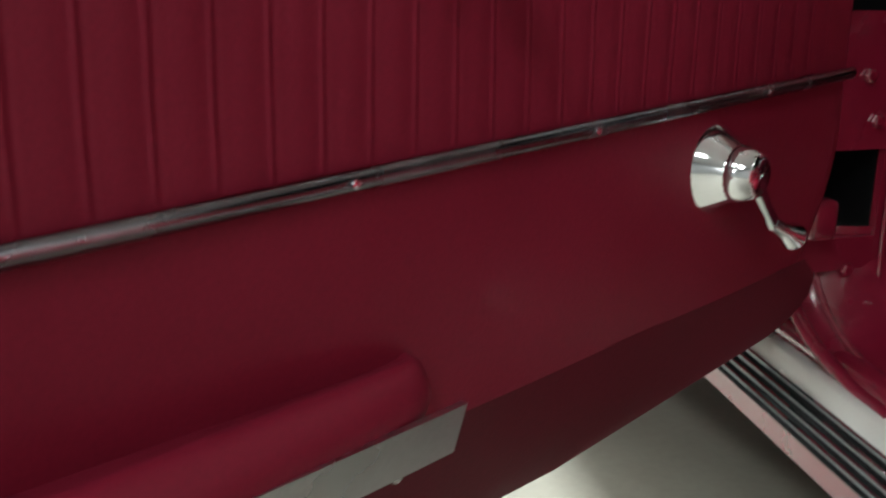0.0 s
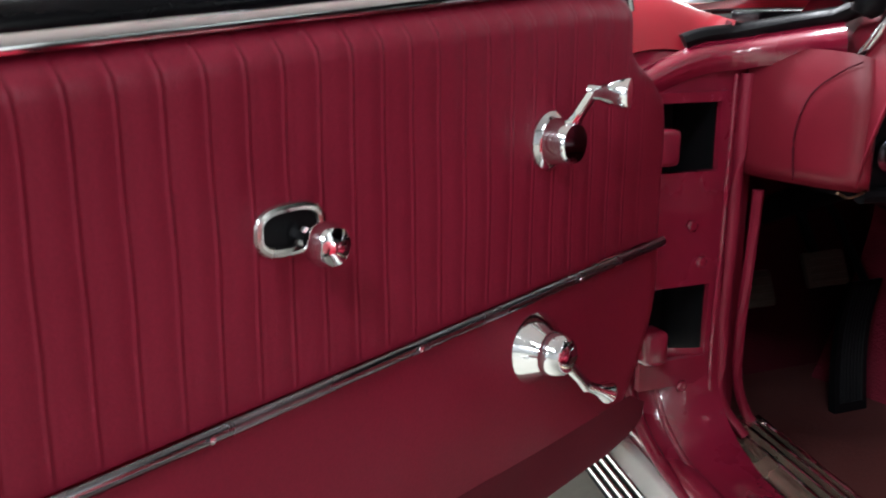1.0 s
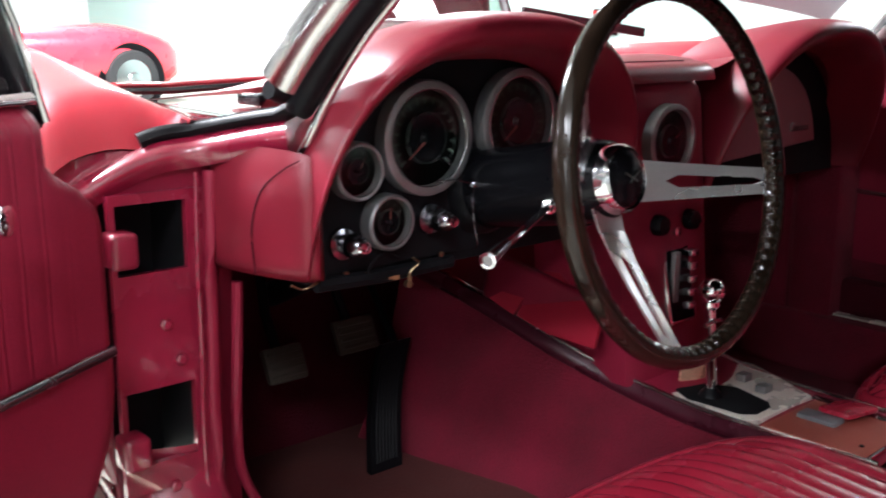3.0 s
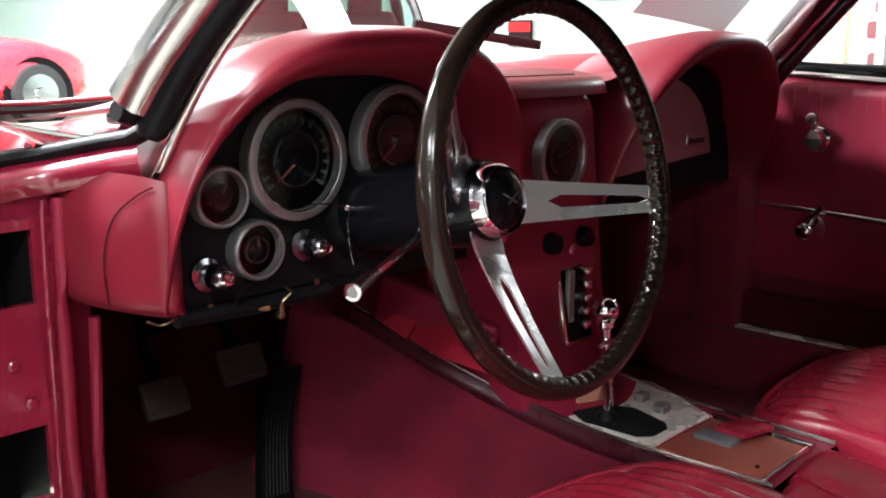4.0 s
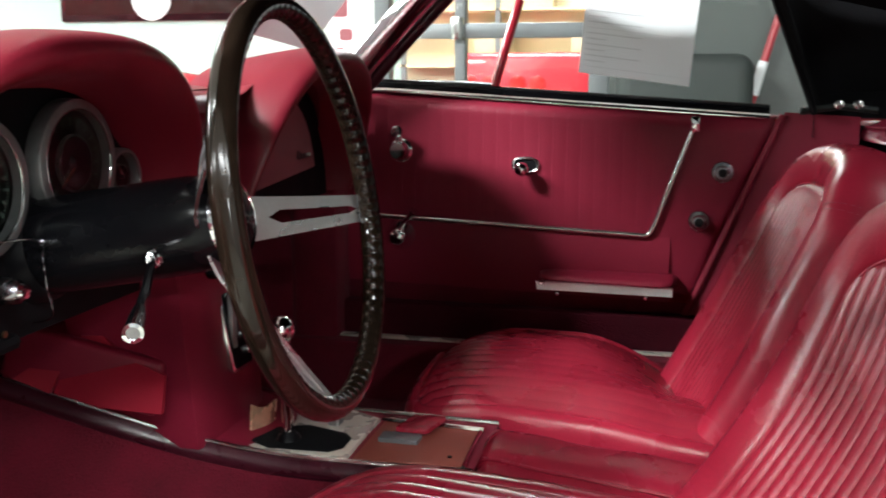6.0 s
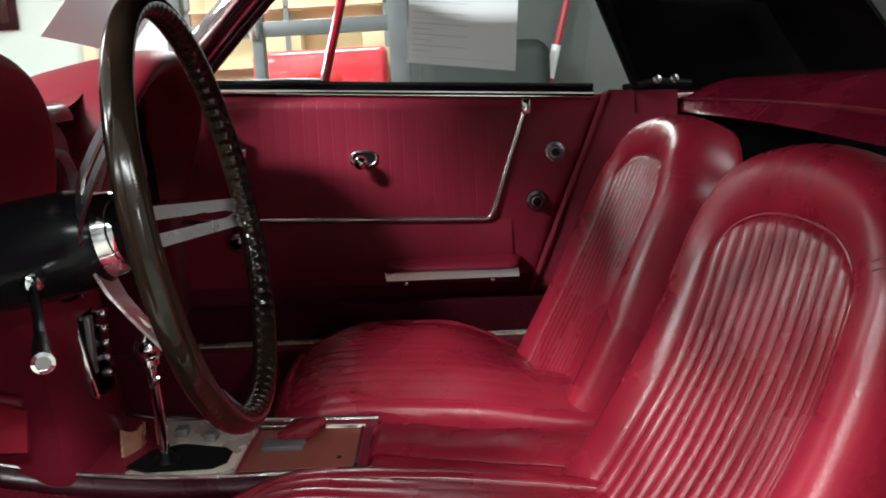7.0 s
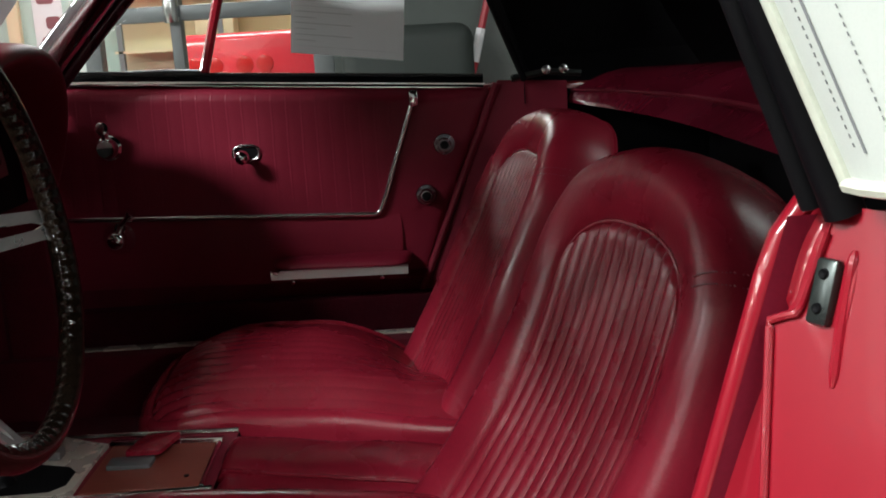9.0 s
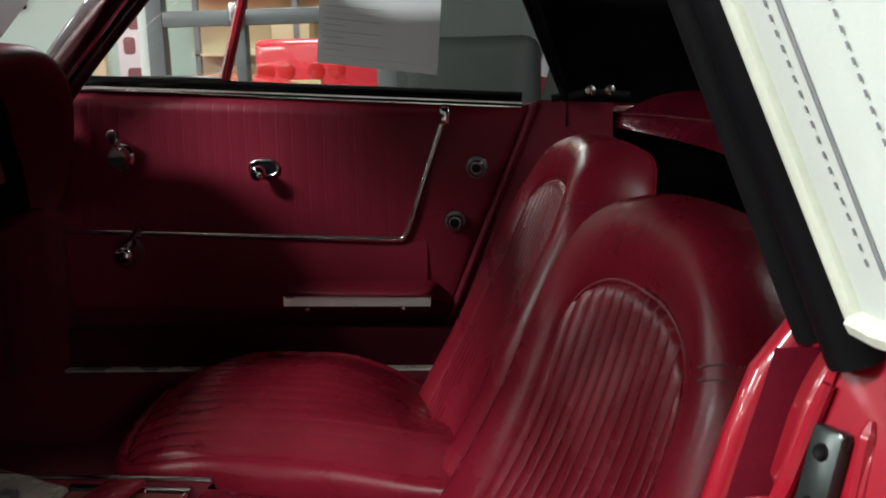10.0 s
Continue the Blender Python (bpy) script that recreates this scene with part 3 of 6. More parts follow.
for deg in (98, 195, 304):
    w0, w1 = 0.023, 0.013
    def spoke(a, d, r):
        v = radians(deg)
        tang = math.cos(v) * WX - math.sin(v) * WUP
        rad = math.sin(v) * WX + math.cos(v) * WUP
        k = max(0, r - 0.03) / (WR - 0.03)
        return HUB + r * rad + a * tang + (0.094 * k ** 1.2 + d) * AX
    bm = bmesh.new()
    rs = [0.025, 0.05, 0.07, 0.082, 0.11, 0.135, 0.150, 0.158, 0.164]
    def half(r):
        return w0 + (w1 - w0) * (r - 0.025) / 0.14
    def gap(r):
        return 0.0 if r < 0.079 or r > 0.151 else 0.0065 - 0.003 * (r - 0.08) / 0.07
    for sgn in (1, -1):
        rows = []
        for r in rs:
            g, h = gap(r), half(r)
            rows.append([bm.verts.new(spoke(sgn * g, -0.0015, r)), bm.verts.new(spoke(sgn * h, -0.0015, r)), bm.verts.new(spoke(sgn * h, 0.0015, r)), bm.verts.new(spoke(sgn * g, 0.0015, r))])
        for p, q in zip(rows, rows[1:]):
            for k in range(4):
                bm.faces.new((p[k], p[(k + 1) % 4], q[(k + 1) % 4], q[k]))
        bm.faces.new(rows[0]); bm.faces.new(rows[-1])
    part("spoke", bm, ALU, wheel, "slotted brushed-metal spoke", smooth=False)
part("hub", lathe([(0.036, -0.020), (0.037, 0.0), (0.034, 0.022), (0.031, 0.026), (0.029, 0.022)], HUB, AX, 36), CHROME, wheel, "polished chrome hub ring")
horn = part("horn_button", lathe([(0.029, 0.018), (0.0285, 0.025), (0.020, 0.030), (0, 0.032)], HUB, AX, 32), GLOSSBLACK, wheel, "black horn button with a faded emblem")
for k in (-1, 1):
    part("emblem", tube([HUB + 0.0325 * AX + k * 0.012 * WX + 0.006 * WUP, HUB + 0.033 * AX - 0.004 * WUP - k * 0.006 * WX], 0.0010, 6), DARKSTEEL, horn)

column = thing("steering_column", "black steering column behind the wheel", "steering column")
CB = HUB - 0.18 * AX
part("jacket", lathe([(0.044, 0.0), (0.044, 0.13), (0.043, 0.165), (0.039, 0.185), (0.033, 0.195), (0, 0.195)], CB, AX, 32), GLOSSBLACK, column)
part("collar", lathe([(0.052, -0.03), (0.050, 0.01), (0.045, 0.02)], CB, AX, 32), RUBBER, column)
lever = part("turn_lever", tube([(-0.388, -0.125, 0.718), (-0.46, -0.160, 0.709), (-0.525, -0.190, 0.701)], [0.0035, 0.004, 0.0045], 8), CHROME, column, "chrome turn-signal lever")
part("lever_knob", tube([(-0.50, -0.178, 0.704), (-0.515, -0.185, 0.702), (-0.543, -0.198, 0.698)], [0.0045, 0.0060, 0.0070], 14), DARKTRIM, lever)
part("lever_end", lathe([(0.0074, -0.002), (0.0076, 0.0005), (0.0050, 0.0012), (0.0046, -0.0006), (0, -0.0006)], (-0.543, -0.198, 0.698), (-0.88, -0.41, -0.12), 18), CHROME, lever, "hollow bright tip")
part("lever_root", lathe([(0.007, -0.005), (0.008, 0.004), (0, 0.008)], (-0.388, -0.125, 0.718), (-0.6, -0.8, 0.1), 12), CHROME, lever)

# ---- dashboard ----
dash = thing("dashboard", "red padded twin-cowl dashboard with a black gauge panel", "dashboard")
def arch(cx, half, zb, zt, k, squash=2.3):
    """A point of the cowl's outline, k from 0 (outboard foot) over the crown to 1."""
    a = math.pi * (1 - k)
    c, s = math.cos(a), math.sin(a)
    squash = squash if c > 0 or cx > 0 else 2.9
    return cx + half * math.copysign(abs(c) ** (2 / squash), c), zb + (zt - zb) * abs(s) ** (2 / squash)
def cowl_rim(k, yo, over):
    return yo - over * math.sin(math.pi * min(1, max(0, k))) ** 0.8


def make_cowl(cx, sign, yrim, label):
    # the rolled brow: from the windshield side over the lip into the recess
    prof = curve_pts([(0.20, 1.00, 0.006), (0.14, 1.02, 0.012), (0.06, 1.03, 0.016), (0.015, 1.02, 0.012), (0.0, 1.0, 0.0), (0.006, 0.965, -0.012), (0.03, 0.93, -0.022), (0.09, 0.88, -0.03)], 7)
    def f(a, b):
        p = list(prof[round(b * (len(prof) - 1))])
        if sign < 0 and a < 0.5 and b < 0.571:
            p[1] -= (p[1] - 0.965 + 0.42 * p[0]) * 0.7 * (1 - 2 * a) ** 0.5 * min(1, (0.571 - b) / 0.08)
        x, z = arch(cx, 0.232 * p[1], 0.655, 0.893 + p[2], a if sign < 0 else 1 - a)
        y = cowl_rim(a, yrim, 0.085) + p[0]
        return (x, y, z - 0.10 * max(0, p[0] - 0.06) * (1 if z > 0.75 else 0))
    part("cowl", sheet(f, 80, len(prof) - 1), PAD, dash, label)


make_cowl(-0.372, -1, -0.012, "padded red hood over the gauges")
make_cowl(0.372, 1, 0.045, "padded red hood over the glove box")


def panel_outline(cx, half, zb, zt, n=28, squash=2.3):
    return [arch(cx, half, zb, zt, k / n, squash) for k in range(n + 1)]


part("gauge_panel", prism(panel_outline(-0.372, 0.214, 0.650, 0.868), lambda a, b, d: Vector((a, d, b)), 0.035, 0.010), BLACK, dash, "black gauge panel")


def gauge(name, x, z, r, y=-0.004, ticks=12, span=(-130, 130), needle=-60, small=False, label=""):
    g = part(name, lathe([(r, -0.012), (r, 0.001), (r * 0.985, 0.0035), (r * 0.93, 0.0050), (r * 0.86, 0.0046), (r * 0.835, 0.0030), (r * 0.825, -0.010)], (x, y, z), (0, -1, 0), 56, cap=False), BEZEL, dash, label or "round gauge in a satin metal ring")
    part("bright_edge", tube([(x + r * 0.835 * math.cos(k), y - 0.0036, z + r * 0.835 * math.sin(k)) for k in steps(0, 2 * math.pi, 49)[:-1]], r * 0.012, 6, closed=True, up=(0, 1, 0)), CHROME, g, "thin bright inner edge")
    part("dial", lathe([(r * 0.83, 0), (0, 0)], (x, y + 0.006, z), (0, -1, 0), 36), DIAL, g)
    bm = bmesh.new()
    def bar(a, r0, r1, w):
        ca, sa = math.sin(radians(a)), math.cos(radians(a))
        q = [(r0, -w), (r1, -w), (r1, w), (r0, w)]
        vs = [bm.verts.new((x + rr * ca + ww * sa, y + 0.0045, z + rr * sa - ww * ca)) for rr, ww in q]
        bm.faces.new(vs)
    for k in range(ticks + 1):
        a = span[0] + (span[1] - span[0]) * k / ticks
        bar(a, r * 0.58, r * 0.72, r * 0.022)
        if not small:
            for j in (0.25, 0.5, 0.75):
                if k < ticks:
                    bar(a + j * (span[1] - span[0]) / ticks, r * 0.66, r * 0.72, r * 0.010)
    part("markings", bm, MARK, g, "pale green dial markings", smooth=False)
    ca, sa = math.sin(radians(needle)), math.cos(radians(needle))
    part("needle", tube([(x - 0.1 * r * ca, y - 0.001, z - 0.1 * r * sa), (x + 0.55 * r * ca, y - 0.001, z + 0.55 * r * sa)], [r * 0.03, r * 0.012], 6), NEEDLE, g)
    part("inner_cone", lathe([(r * 0.44, 0.0), (r * 0.40, 0.004), (r * 0.16, 0.003), (r * 0.10, 0.008), (0, 0.009)], (x, y + 0.0045, z), (0, -1, 0), 32), GLOSSBLACK, g)
    part("inner_ring", lathe([(r * 0.45, 0.0), (r * 0.45, 0.004), (r * 0.42, 0.004)], (x, y + 0.0045, z), (0, -1, 0), 36, cap=False), DARKSTEEL, g)
    part("glass", lathe([(r * 0.84, 0.0), (r * 0.5, 0.002), (0, 0.003)], (x, y - 0.006, z), (0, -1, 0), 32), LENS, g, "clear gauge glass", shadow=False)
    return g


gauge("speedometer", -0.444, 0.780, 0.0605, ticks=16, needle=-128, label="large speedometer in a satin metal ring")
gauge("tachometer", -0.308, 0.789, 0.0605, ticks=14, needle=-128, label="large tachometer in a satin metal ring")
gauge("fuel_gauge", -0.534, 0.753, 0.0295, ticks=4, span=(-60, 60), needle=30, small=True)
gauge("ammeter", -0.495, 0.697, 0.0295, ticks=4, span=(-60, 60), needle=0, small=True)
gauge("oil_gauge", -0.232, 0.768, 0.0295, ticks=4, span=(-60, 60), needle=-30, small=True)
for x, z, mat in ((-0.548, 0.680, CHROME), (-0.433, 0.692, CHROME)):
    k = part("pull_knob", lathe([(0.017, 0), (0.016, 0.006), (0.0105, 0.008), (0.0105, 0.016), (0.0125, 0.020), (0.010, 0.036), (0.006, 0.040), (0, 0.040)], (x, 0.010, z), (0, -1, 0.05), 22), DARKTRIM, dash, "dark chrome pull knob")
    part("knob_cap", lathe([(0.0075, 0), (0.006, 0.004), (0, 0.005)], (x, -0.029, z + 0.002), (0, -1, 0.05), 14), mat, k)
# side pad of the dash and its lower edge
pad_line = curve_pts([(-0.636, 0.112, 0), (-0.629, 0.065, 0), (-0.616, 0.018, 0), (-0.604, -0.008, 0), (-0.592, -0.016, 0), (-0.580, -0.006, 0)], 6)
def side_pad(a, b):
    p = pad_line[round(a * (len(pad_line) - 1))]
    z = 0.648 + (0.132 - 0.024 * a ** 3) * b
    tuck = 0.012 * max(0, 1 - b / 0.12) ** 2 + 0.008 * max(0, (b - 0.6) / 0.4) ** 2
    return (p.x + tuck, p.y + tuck, z)
part("side_pad", sheet(side_pad, len(pad_line) - 1, 16), PAD, dash, "red padded end of the dash")
part("pad_seam", tube(curve_pts([(-0.6265, 0.045, 0.655), (-0.6275, 0.047, 0.70), (-0.6235, 0.034, 0.738), (-0.6135, 0.010, 0.760), (-0.604, -0.006, 0.770)], 6), 0.0009, 6), SHADECARPET, dash, "dark seam of the pad")
part("lower_edge", tube([(-0.585, 0.0, 0.645), (-0.50, 0.004, 0.640), (-0.40, 0.01, 0.640)], 0.008, 8), BLACK, dash)
part("under_rod", tube([(-0.525, 0.000, 0.646), (-0.505, 0.000, 0.641), (-0.484, -0.002, 0.637)], 0.0028, 8), BROWNROD, dash, "brown rod under the dash")
part("under_bracket", tube(curve_pts([(-0.470, -0.004, 0.628), (-0.470, -0.006, 0.642), (-0.461, -0.008, 0.650), (-0.468, -0.008, 0.6565)], 5), 0.0022, 8, flat=0.6), BRASS, dash, "small brass bracket")
part("under_nut", lathe([(0.0042, 0), (0.0042, 0.006), (0.0025, 0.007), (0, 0.007)], (-0.471, 0.0, 0.628), (0, -1, 0), 6), BRASS, dash, "brass nut")
part("under_wire", tube(curve_pts([(-0.528, -0.002, 0.642), (-0.512, 0.000, 0.660), (-0.492, 0.004, 0.664), (-0.478, 0.002, 0.657)], 6), 0.0012, 6), BLACK, dash)
part("pad_clip", tube(curve_pts([(-0.616, -0.004, 0.6505), (-0.606, -0.006, 0.6455), (-0.597, -0.010, 0.648), (-0.586, -0.008, 0.652)], 6), 0.0022, 8, flat=0.5), BRASS, dash, "bright metal clip under the pad")
for x, z in ((-0.548, 0.650), (-0.421, 0.652)):
    part("under_screw", lathe([(0.0032, 0), (0.0032, 0.002), (0, 0.003)], (x, 0.002, z), (0, -1, 0), 8), BRASS, dash)
part("dash_underside", block((-0.58, 0.015, 0.638), (-0.18, 0.30, 0.650)), BLACK, dash)

part("loose_wire", tube(curve_pts([(-0.399, -0.029, 0.730), (-0.404, -0.030, 0.716), (-0.403, -0.031, 0.690), (-0.397, -0.030, 0.664), (-0.36, 0.02, 0.645)], 6), 0.0006, 6), DARKTRIM, dash, "loose thin wire")
part("trip_stem", tube([(-0.432, -0.004, 0.734), (-0.424, -0.030, 0.737), (-0.404, -0.030, 0.7315), (-0.385, -0.030, 0.728)], (0.0008, 0.0009, 0.0012, 0.0006), 8), DARKTRIM, dash, "thin metal stem under the speedometer")
part("stem_ferrule", lathe([(0.0034, -0.005), (0.004, 0), (0.003, 0.005)], (-0.400, -0.030, 0.730), (0.6, 0, -0.12), 10), CHROME, dash)
# windshield-side top of the dash
def top_pad(a, b):
    x = -0.60 + 1.2 * a
    y = 0.05 + 0.30 * b
    hump = max(math.exp(-((x + 0.372) / 0.17) ** 4), math.exp(-((x - 0.372) / 0.17) ** 4))
    return (x, y, 0.835 + 0.045 * hump - 0.07 * b * (0.4 + hump * 0.6))
part("top_pad", sheet(top_pad, 60, 12), PAD, dash, "red dash top under the windshield")

# centre stack
def stack(a, b):
    z = 0.826 - 0.411 * b
    x = (-0.092 + 0.012 * b) + 0.192 * a
    y = 0.026 + 0.012 * (2 * a - 1) ** 4 + 0.015 * max(0, (0.08 - b) / 0.08) ** 2 - 0.03 * b
    return (x, y, z)
part("console_face", sheet(stack, 16, 30, lambda a, b: Vector(stack(a, b)) + Vector((0, 0.16, 0))), VINYL, dash, "red vinyl centre stack")
def stack_top(a, b):
    """The stack rolls over into a shelf that runs up to the dash top."""
    x = -0.135 + 0.27 * a
    edge_y = 0.026 + 0.012 * abs(2 * a - 1) ** 4
    if b < 0.4:
        q = b / 0.4 * math.pi / 2
        return (x, edge_y + 0.022 * (1 - math.cos(q)), 0.822 + 0.024 * math.sin(q))
    k = (b - 0.4) / 0.6
    return (x, edge_y + 0.022 + 0.12 * k, 0.846 + 0.010 * k + 0.004 * math.sin(math.pi * k))
part("stack_shelf", sheet(stack_top, 24, 24), PAD, dash, "red rolled shelf over the centre stack")
part("top_seam", block((-0.088, 0.060, 0.8475), (0.088, 0.0625, 0.8495), 0.0008), RUBBER, dash)
g = gauge("clock", -0.003, 0.745, 0.050, y=0.008, ticks=12, span=(0, 330), needle=60, label="oval-looking clock in a wide metal ring")
for x in (-0.022, 0.049):
    part("stack_knob", lathe([(0.015, 0), (0.0145, 0.014), (0.012, 0.020), (0, 0.021)], (x, 0.018, 0.632), (0, -1, 0), 20), GLOSSBLACK, dash, "black round knob")
for x, z in ((0.020, 0.618), (0.070, 0.630)):
    part("switch", lathe([(0.007, 0), (0.007, 0.012), (0, 0.014)], (x, 0.018, z), (0, -1, 0), 14), CHROME, dash)
radio = part("radio", prism(rounded(0.060, 0.112, 0.006), lambda a, b, d: Vector((0.023 + a, 0.012 + d + 0.02 * (b / 0.11), 0.546 + b)), 0.0, -0.010, 0.002), CHROME, dash, "chrome-framed upright radio")
part("radio_face", prism(rounded(0.050, 0.102, 0.004), lambda a, b, d: Vector((0.023 + a, 0.012 + d + 0.02 * (b / 0.11), 0.546 + b)), -0.0095, -0.0115), GLOSSBLACK, radio)
for k in range(5):
    z = 0.508 + 0.019 * k
    part("push_button", block((0.030, -0.012, z), (0.046, 0.004, z + 0.010), 0.0015), CHROME, radio)
part("tuning_scale", block((0.002, -0.004, 0.506), (0.014, 0.003, 0.592), 0.001), BEZEL, radio)

# glove box side
part("glove_surround", prism(panel_outline(0.372, 0.214, 0.650, 0.868), lambda a, b, d: Vector((a, d, b)), 0.11, 0.085), BLACK, dash, "black recess round the glove box")
gd = part("glove_door", prism([(0.162, 0.6877)] + [(x, z) for x, z in panel_outline(0.325, 0.165, 0.665, 0.838) if z > 0.694 + 0.06 * (x - 0.2)] + [(0.488, 0.7073)], lambda a, b, d: Vector((a, d, b)), 0.084, 0.066, 0.006), GLOVE, dash, "dusky red vinyl glove-box door")
for k, (dx, h) in enumerate(((0.0, 0.013), (0.011, 0.008), (0.018, 0.006), (0.026, 0.006), (0.034, 0.007), (0.043, 0.006), (0.052, 0.006))):
    part("script_stroke", tube([(0.400 + dx, 0.0645, 0.729), (0.403 + dx, 0.0645, 0.729 + h)], 0.0014, 6), CHROME, gd, "thin chrome script stroke")
part("script_line", tube([(0.402, 0.0645, 0.7285), (0.455, 0.0645, 0.7290)], 0.0011, 6), CHROME, gd)
part("glove_lock", lathe([(0.008, 0), (0.007, 0.004), (0, 0.005)], (0.34, 0.08, 0.852), (0, -1, 0), 16), CHROME, dash)

def profile_at(keys, r):
    """A smooth line through keys (r, values...)."""
    i = next((k for k in range(len(keys) - 1) if r <= keys[k + 1][0]), len(keys) - 2)
    p0, p1, p2, p3 = keys[max(0, i - 1)], keys[i], keys[i + 1], keys[min(len(keys) - 1, i + 2)]
    h = p2[0] - p1[0]
    t = (r - p1[0]) / h
    out = []
    for j in range(1, len(p1)):
        m1 = (p2[j] - p0[j]) / (p2[0] - p0[0]) * h
        m2 = (p3[j] - p1[j]) / (p3[0] - p1[0]) * h
        out.append((2 * t ** 3 - 3 * t * t + 1) * p1[j] + (t ** 3 - 2 * t * t + t) * m1 + (3 * t * t - 2 * t ** 3) * p2[j] + (t ** 3 - t * t) * m2)
    return out


# ---- shift console ----
console = thing("shift_console", "red shift console with chrome edges and a bright plate", "console")
left_edge = curve_pts([(-0.150, 0.40, 0.545), (-0.125, 0.27, 0.508), (-0.095, 0.13, 0.458), (-0.070, 0.03, 0.425), (-0.060, -0.08, 0.408), (-0.056, -0.20, 0.405), (-0.050, -0.33, 0.405)], 8)
right_edge = [Vector((0.045 + (0.045 - p.x) * 0.75, p.y, p.z)) for p in left_edge]
def top_face(a, b):
    i = b * (len(left_edge) - 1)
    j = min(int(i), len(left_edge) - 2)
    L = left_edge[j].lerp(left_edge[j + 1], i - j)
    R = right_edge[j].lerp(right_edge[j + 1], i - j)
    return L.lerp(R, a) + Vector((0, 0, 0.004 * math.sin(math.pi * a)))
part("console_top", sheet(top_face, 8, 48), VINYL, console)
for line in (left_edge, right_edge):
    out = -1 if line is left_edge else 1
    part("edge_trim", tube([p + Vector((0, 0, 0.003)) for p in line], 0.0036, 8), DULLCHROME, console, "thin bright edge bead")
    part("edge_band", sheet(lambda a, b: line[round(a * (len(line) - 1))] + Vector((out * (0.002 + 0.008 * math.sin(math.pi * b)), 0, -0.028 * b)), len(line) - 1, 8), MAROON, console, "dark maroon side rail")
def tunnel(sgn):
    def f(a, b):
        i = b * (len(left_edge) - 1)
        j = min(int(i), len(left_edge) - 2)
        e = (left_edge if sgn < 0 else right_edge)
        P = e[j].lerp(e[j + 1], i - j)
        out = Vector((P.x + sgn * (0.006 + 0.10 * a ** 1.4), P.y, P.z - 0.02 - (P.z - 0.26) * a))
        return out + Vector((0, 0, 0.003 * noise.noise(out * 12)))
    return f
part("tunnel_side", sheet(tunnel(-1), 16, 40), CARPET, console, "red carpet on the tunnel side")
part("tunnel_side", sheet(tunnel(1), 16, 40), CARPET, console, "red carpet on the tunnel side")
part("side_panel", block((-0.010, -0.10, -0.042), (0.012, 0.10, 0.030), 0.008, 3, Matrix.Translation((-0.100, 0.145, 0.520)) @ pose(0, 0, 0, 14, 0, 10)), VINYL, console, "red vinyl side panel under the dash")
flap_front = [(0.176, 0.488), (0.157, 0.552), (0.128, 0.553), (0.098, 0.533), (0.036, 0.514), (0.030, 0.474), (0.110, 0.476)]
flap_rear = [(0.226, 0.505), (0.158, 0.552), (0.178, 0.489)]
part("side_flap", prism(flap_front, lambda a, b, d: Vector((-0.130 + 0.55 * (b - 0.47) - 0.04 * (a - 0.1) + d, a, b)), 0.0, 0.008, 0.002), LITVINYL, console, "red moulded flap, coloured as brightly lit")
part("side_flap", prism(flap_rear, lambda a, b, d: Vector((-0.132 + 0.45 * (b - 0.47) - 0.22 * (a - 0.16) + d, a, b)), 0.0, 0.008, 0.002), LITVINYL, console, "red moulded flap, coloured as brightly lit")
plate = part("shift_plate", prism([(-0.046, -0.035), (-0.056, -0.070), (-0.056, -0.165), (-0.046, -0.173), (0.086, -0.174), (0.146, -0.050), (0.138, -0.006), (0.06, 0.02), (-0.02, 0.0)], lambda a, b, d: Vector((a, b, d)), 0.404, 0.413, 0.002), SATINPLATE, console, "bright metal shift plate")
boot = part("shift_boot", prism([(-0.034, -0.040), (-0.010, -0.042), (0.018, -0.052), (0.036, -0.092), (0.018, -0.150), (0.004, -0.161), (-0.030, -0.162), (-0.046, -0.148), (-0.050, -0.070)], lambda a, b, d: Vector((a, b, d)), 0.412, 0.4145, 0.0006), CLOTH, plate, "black shift opening")
# Raised chrome tongue, coloured like the warm light it mirrors.
part("lever_gate", sheet(lambda a, b: (-0.010 + 0.078 * a + 0.006 * b, -0.030 - 0.012 * math.sin(math.pi * a), 0.410 + 0.040 * b * (1 - 0.45 * a) * (1 - 0.12 * math.sin(7 * a))), 16, 8, lambda a, b: (-0.010 + 0.078 * a + 0.006 * b, -0.027 - 0.012 * math.sin(math.pi * a), 0.410 + 0.040 * b * (1 - 0.45 * a) * (1 - 0.12 * math.sin(7 * a)))), WARMREFLECT, plate, "chrome tongue with a warm reflection in its colour")
part("boot_gaiter", lathe([(0.016, 0), (0.013, 0.006), (0.010, 0.008), (0.008, 0.012)], (-0.018, -0.085, 0.414), (0, 0, 1), 20), RUBBER, plate)
for x, y in ((0.050, -0.123), (0.070, -0.08)):
    part("plate_knob", block((x - 0.010, y - 0.008, 0.413), (x + 0.010, y + 0.008, 0.424), 0.002), BEZEL, plate)
part("shift_pattern", tube(curve_pts([(0.02, 0.0, 0.4135), (0.05, 0.006, 0.4135), (0.085, -0.012, 0.4135)], 5), 0.003, 6, flat=0.3), BLACK, plate)
part("ash_lid", prism([(-0.048, -0.180), (-0.046, -0.318), (0.080, -0.312), (0.088, -0.180)], lambda a, b, d: Vector((a, b, d)), 0.400, 0.4105, 0.002), ORANGE, console, "orange-red lid with a bright handle")
part("ash_handle", prism(rounded(0.020, 0.062, 0.004), lambda a, b, d: Vector((0.022 + a * 1.4, -0.220 + b * 0.85 , d)), 0.410, 0.4155, 0.001), STEEL, console)
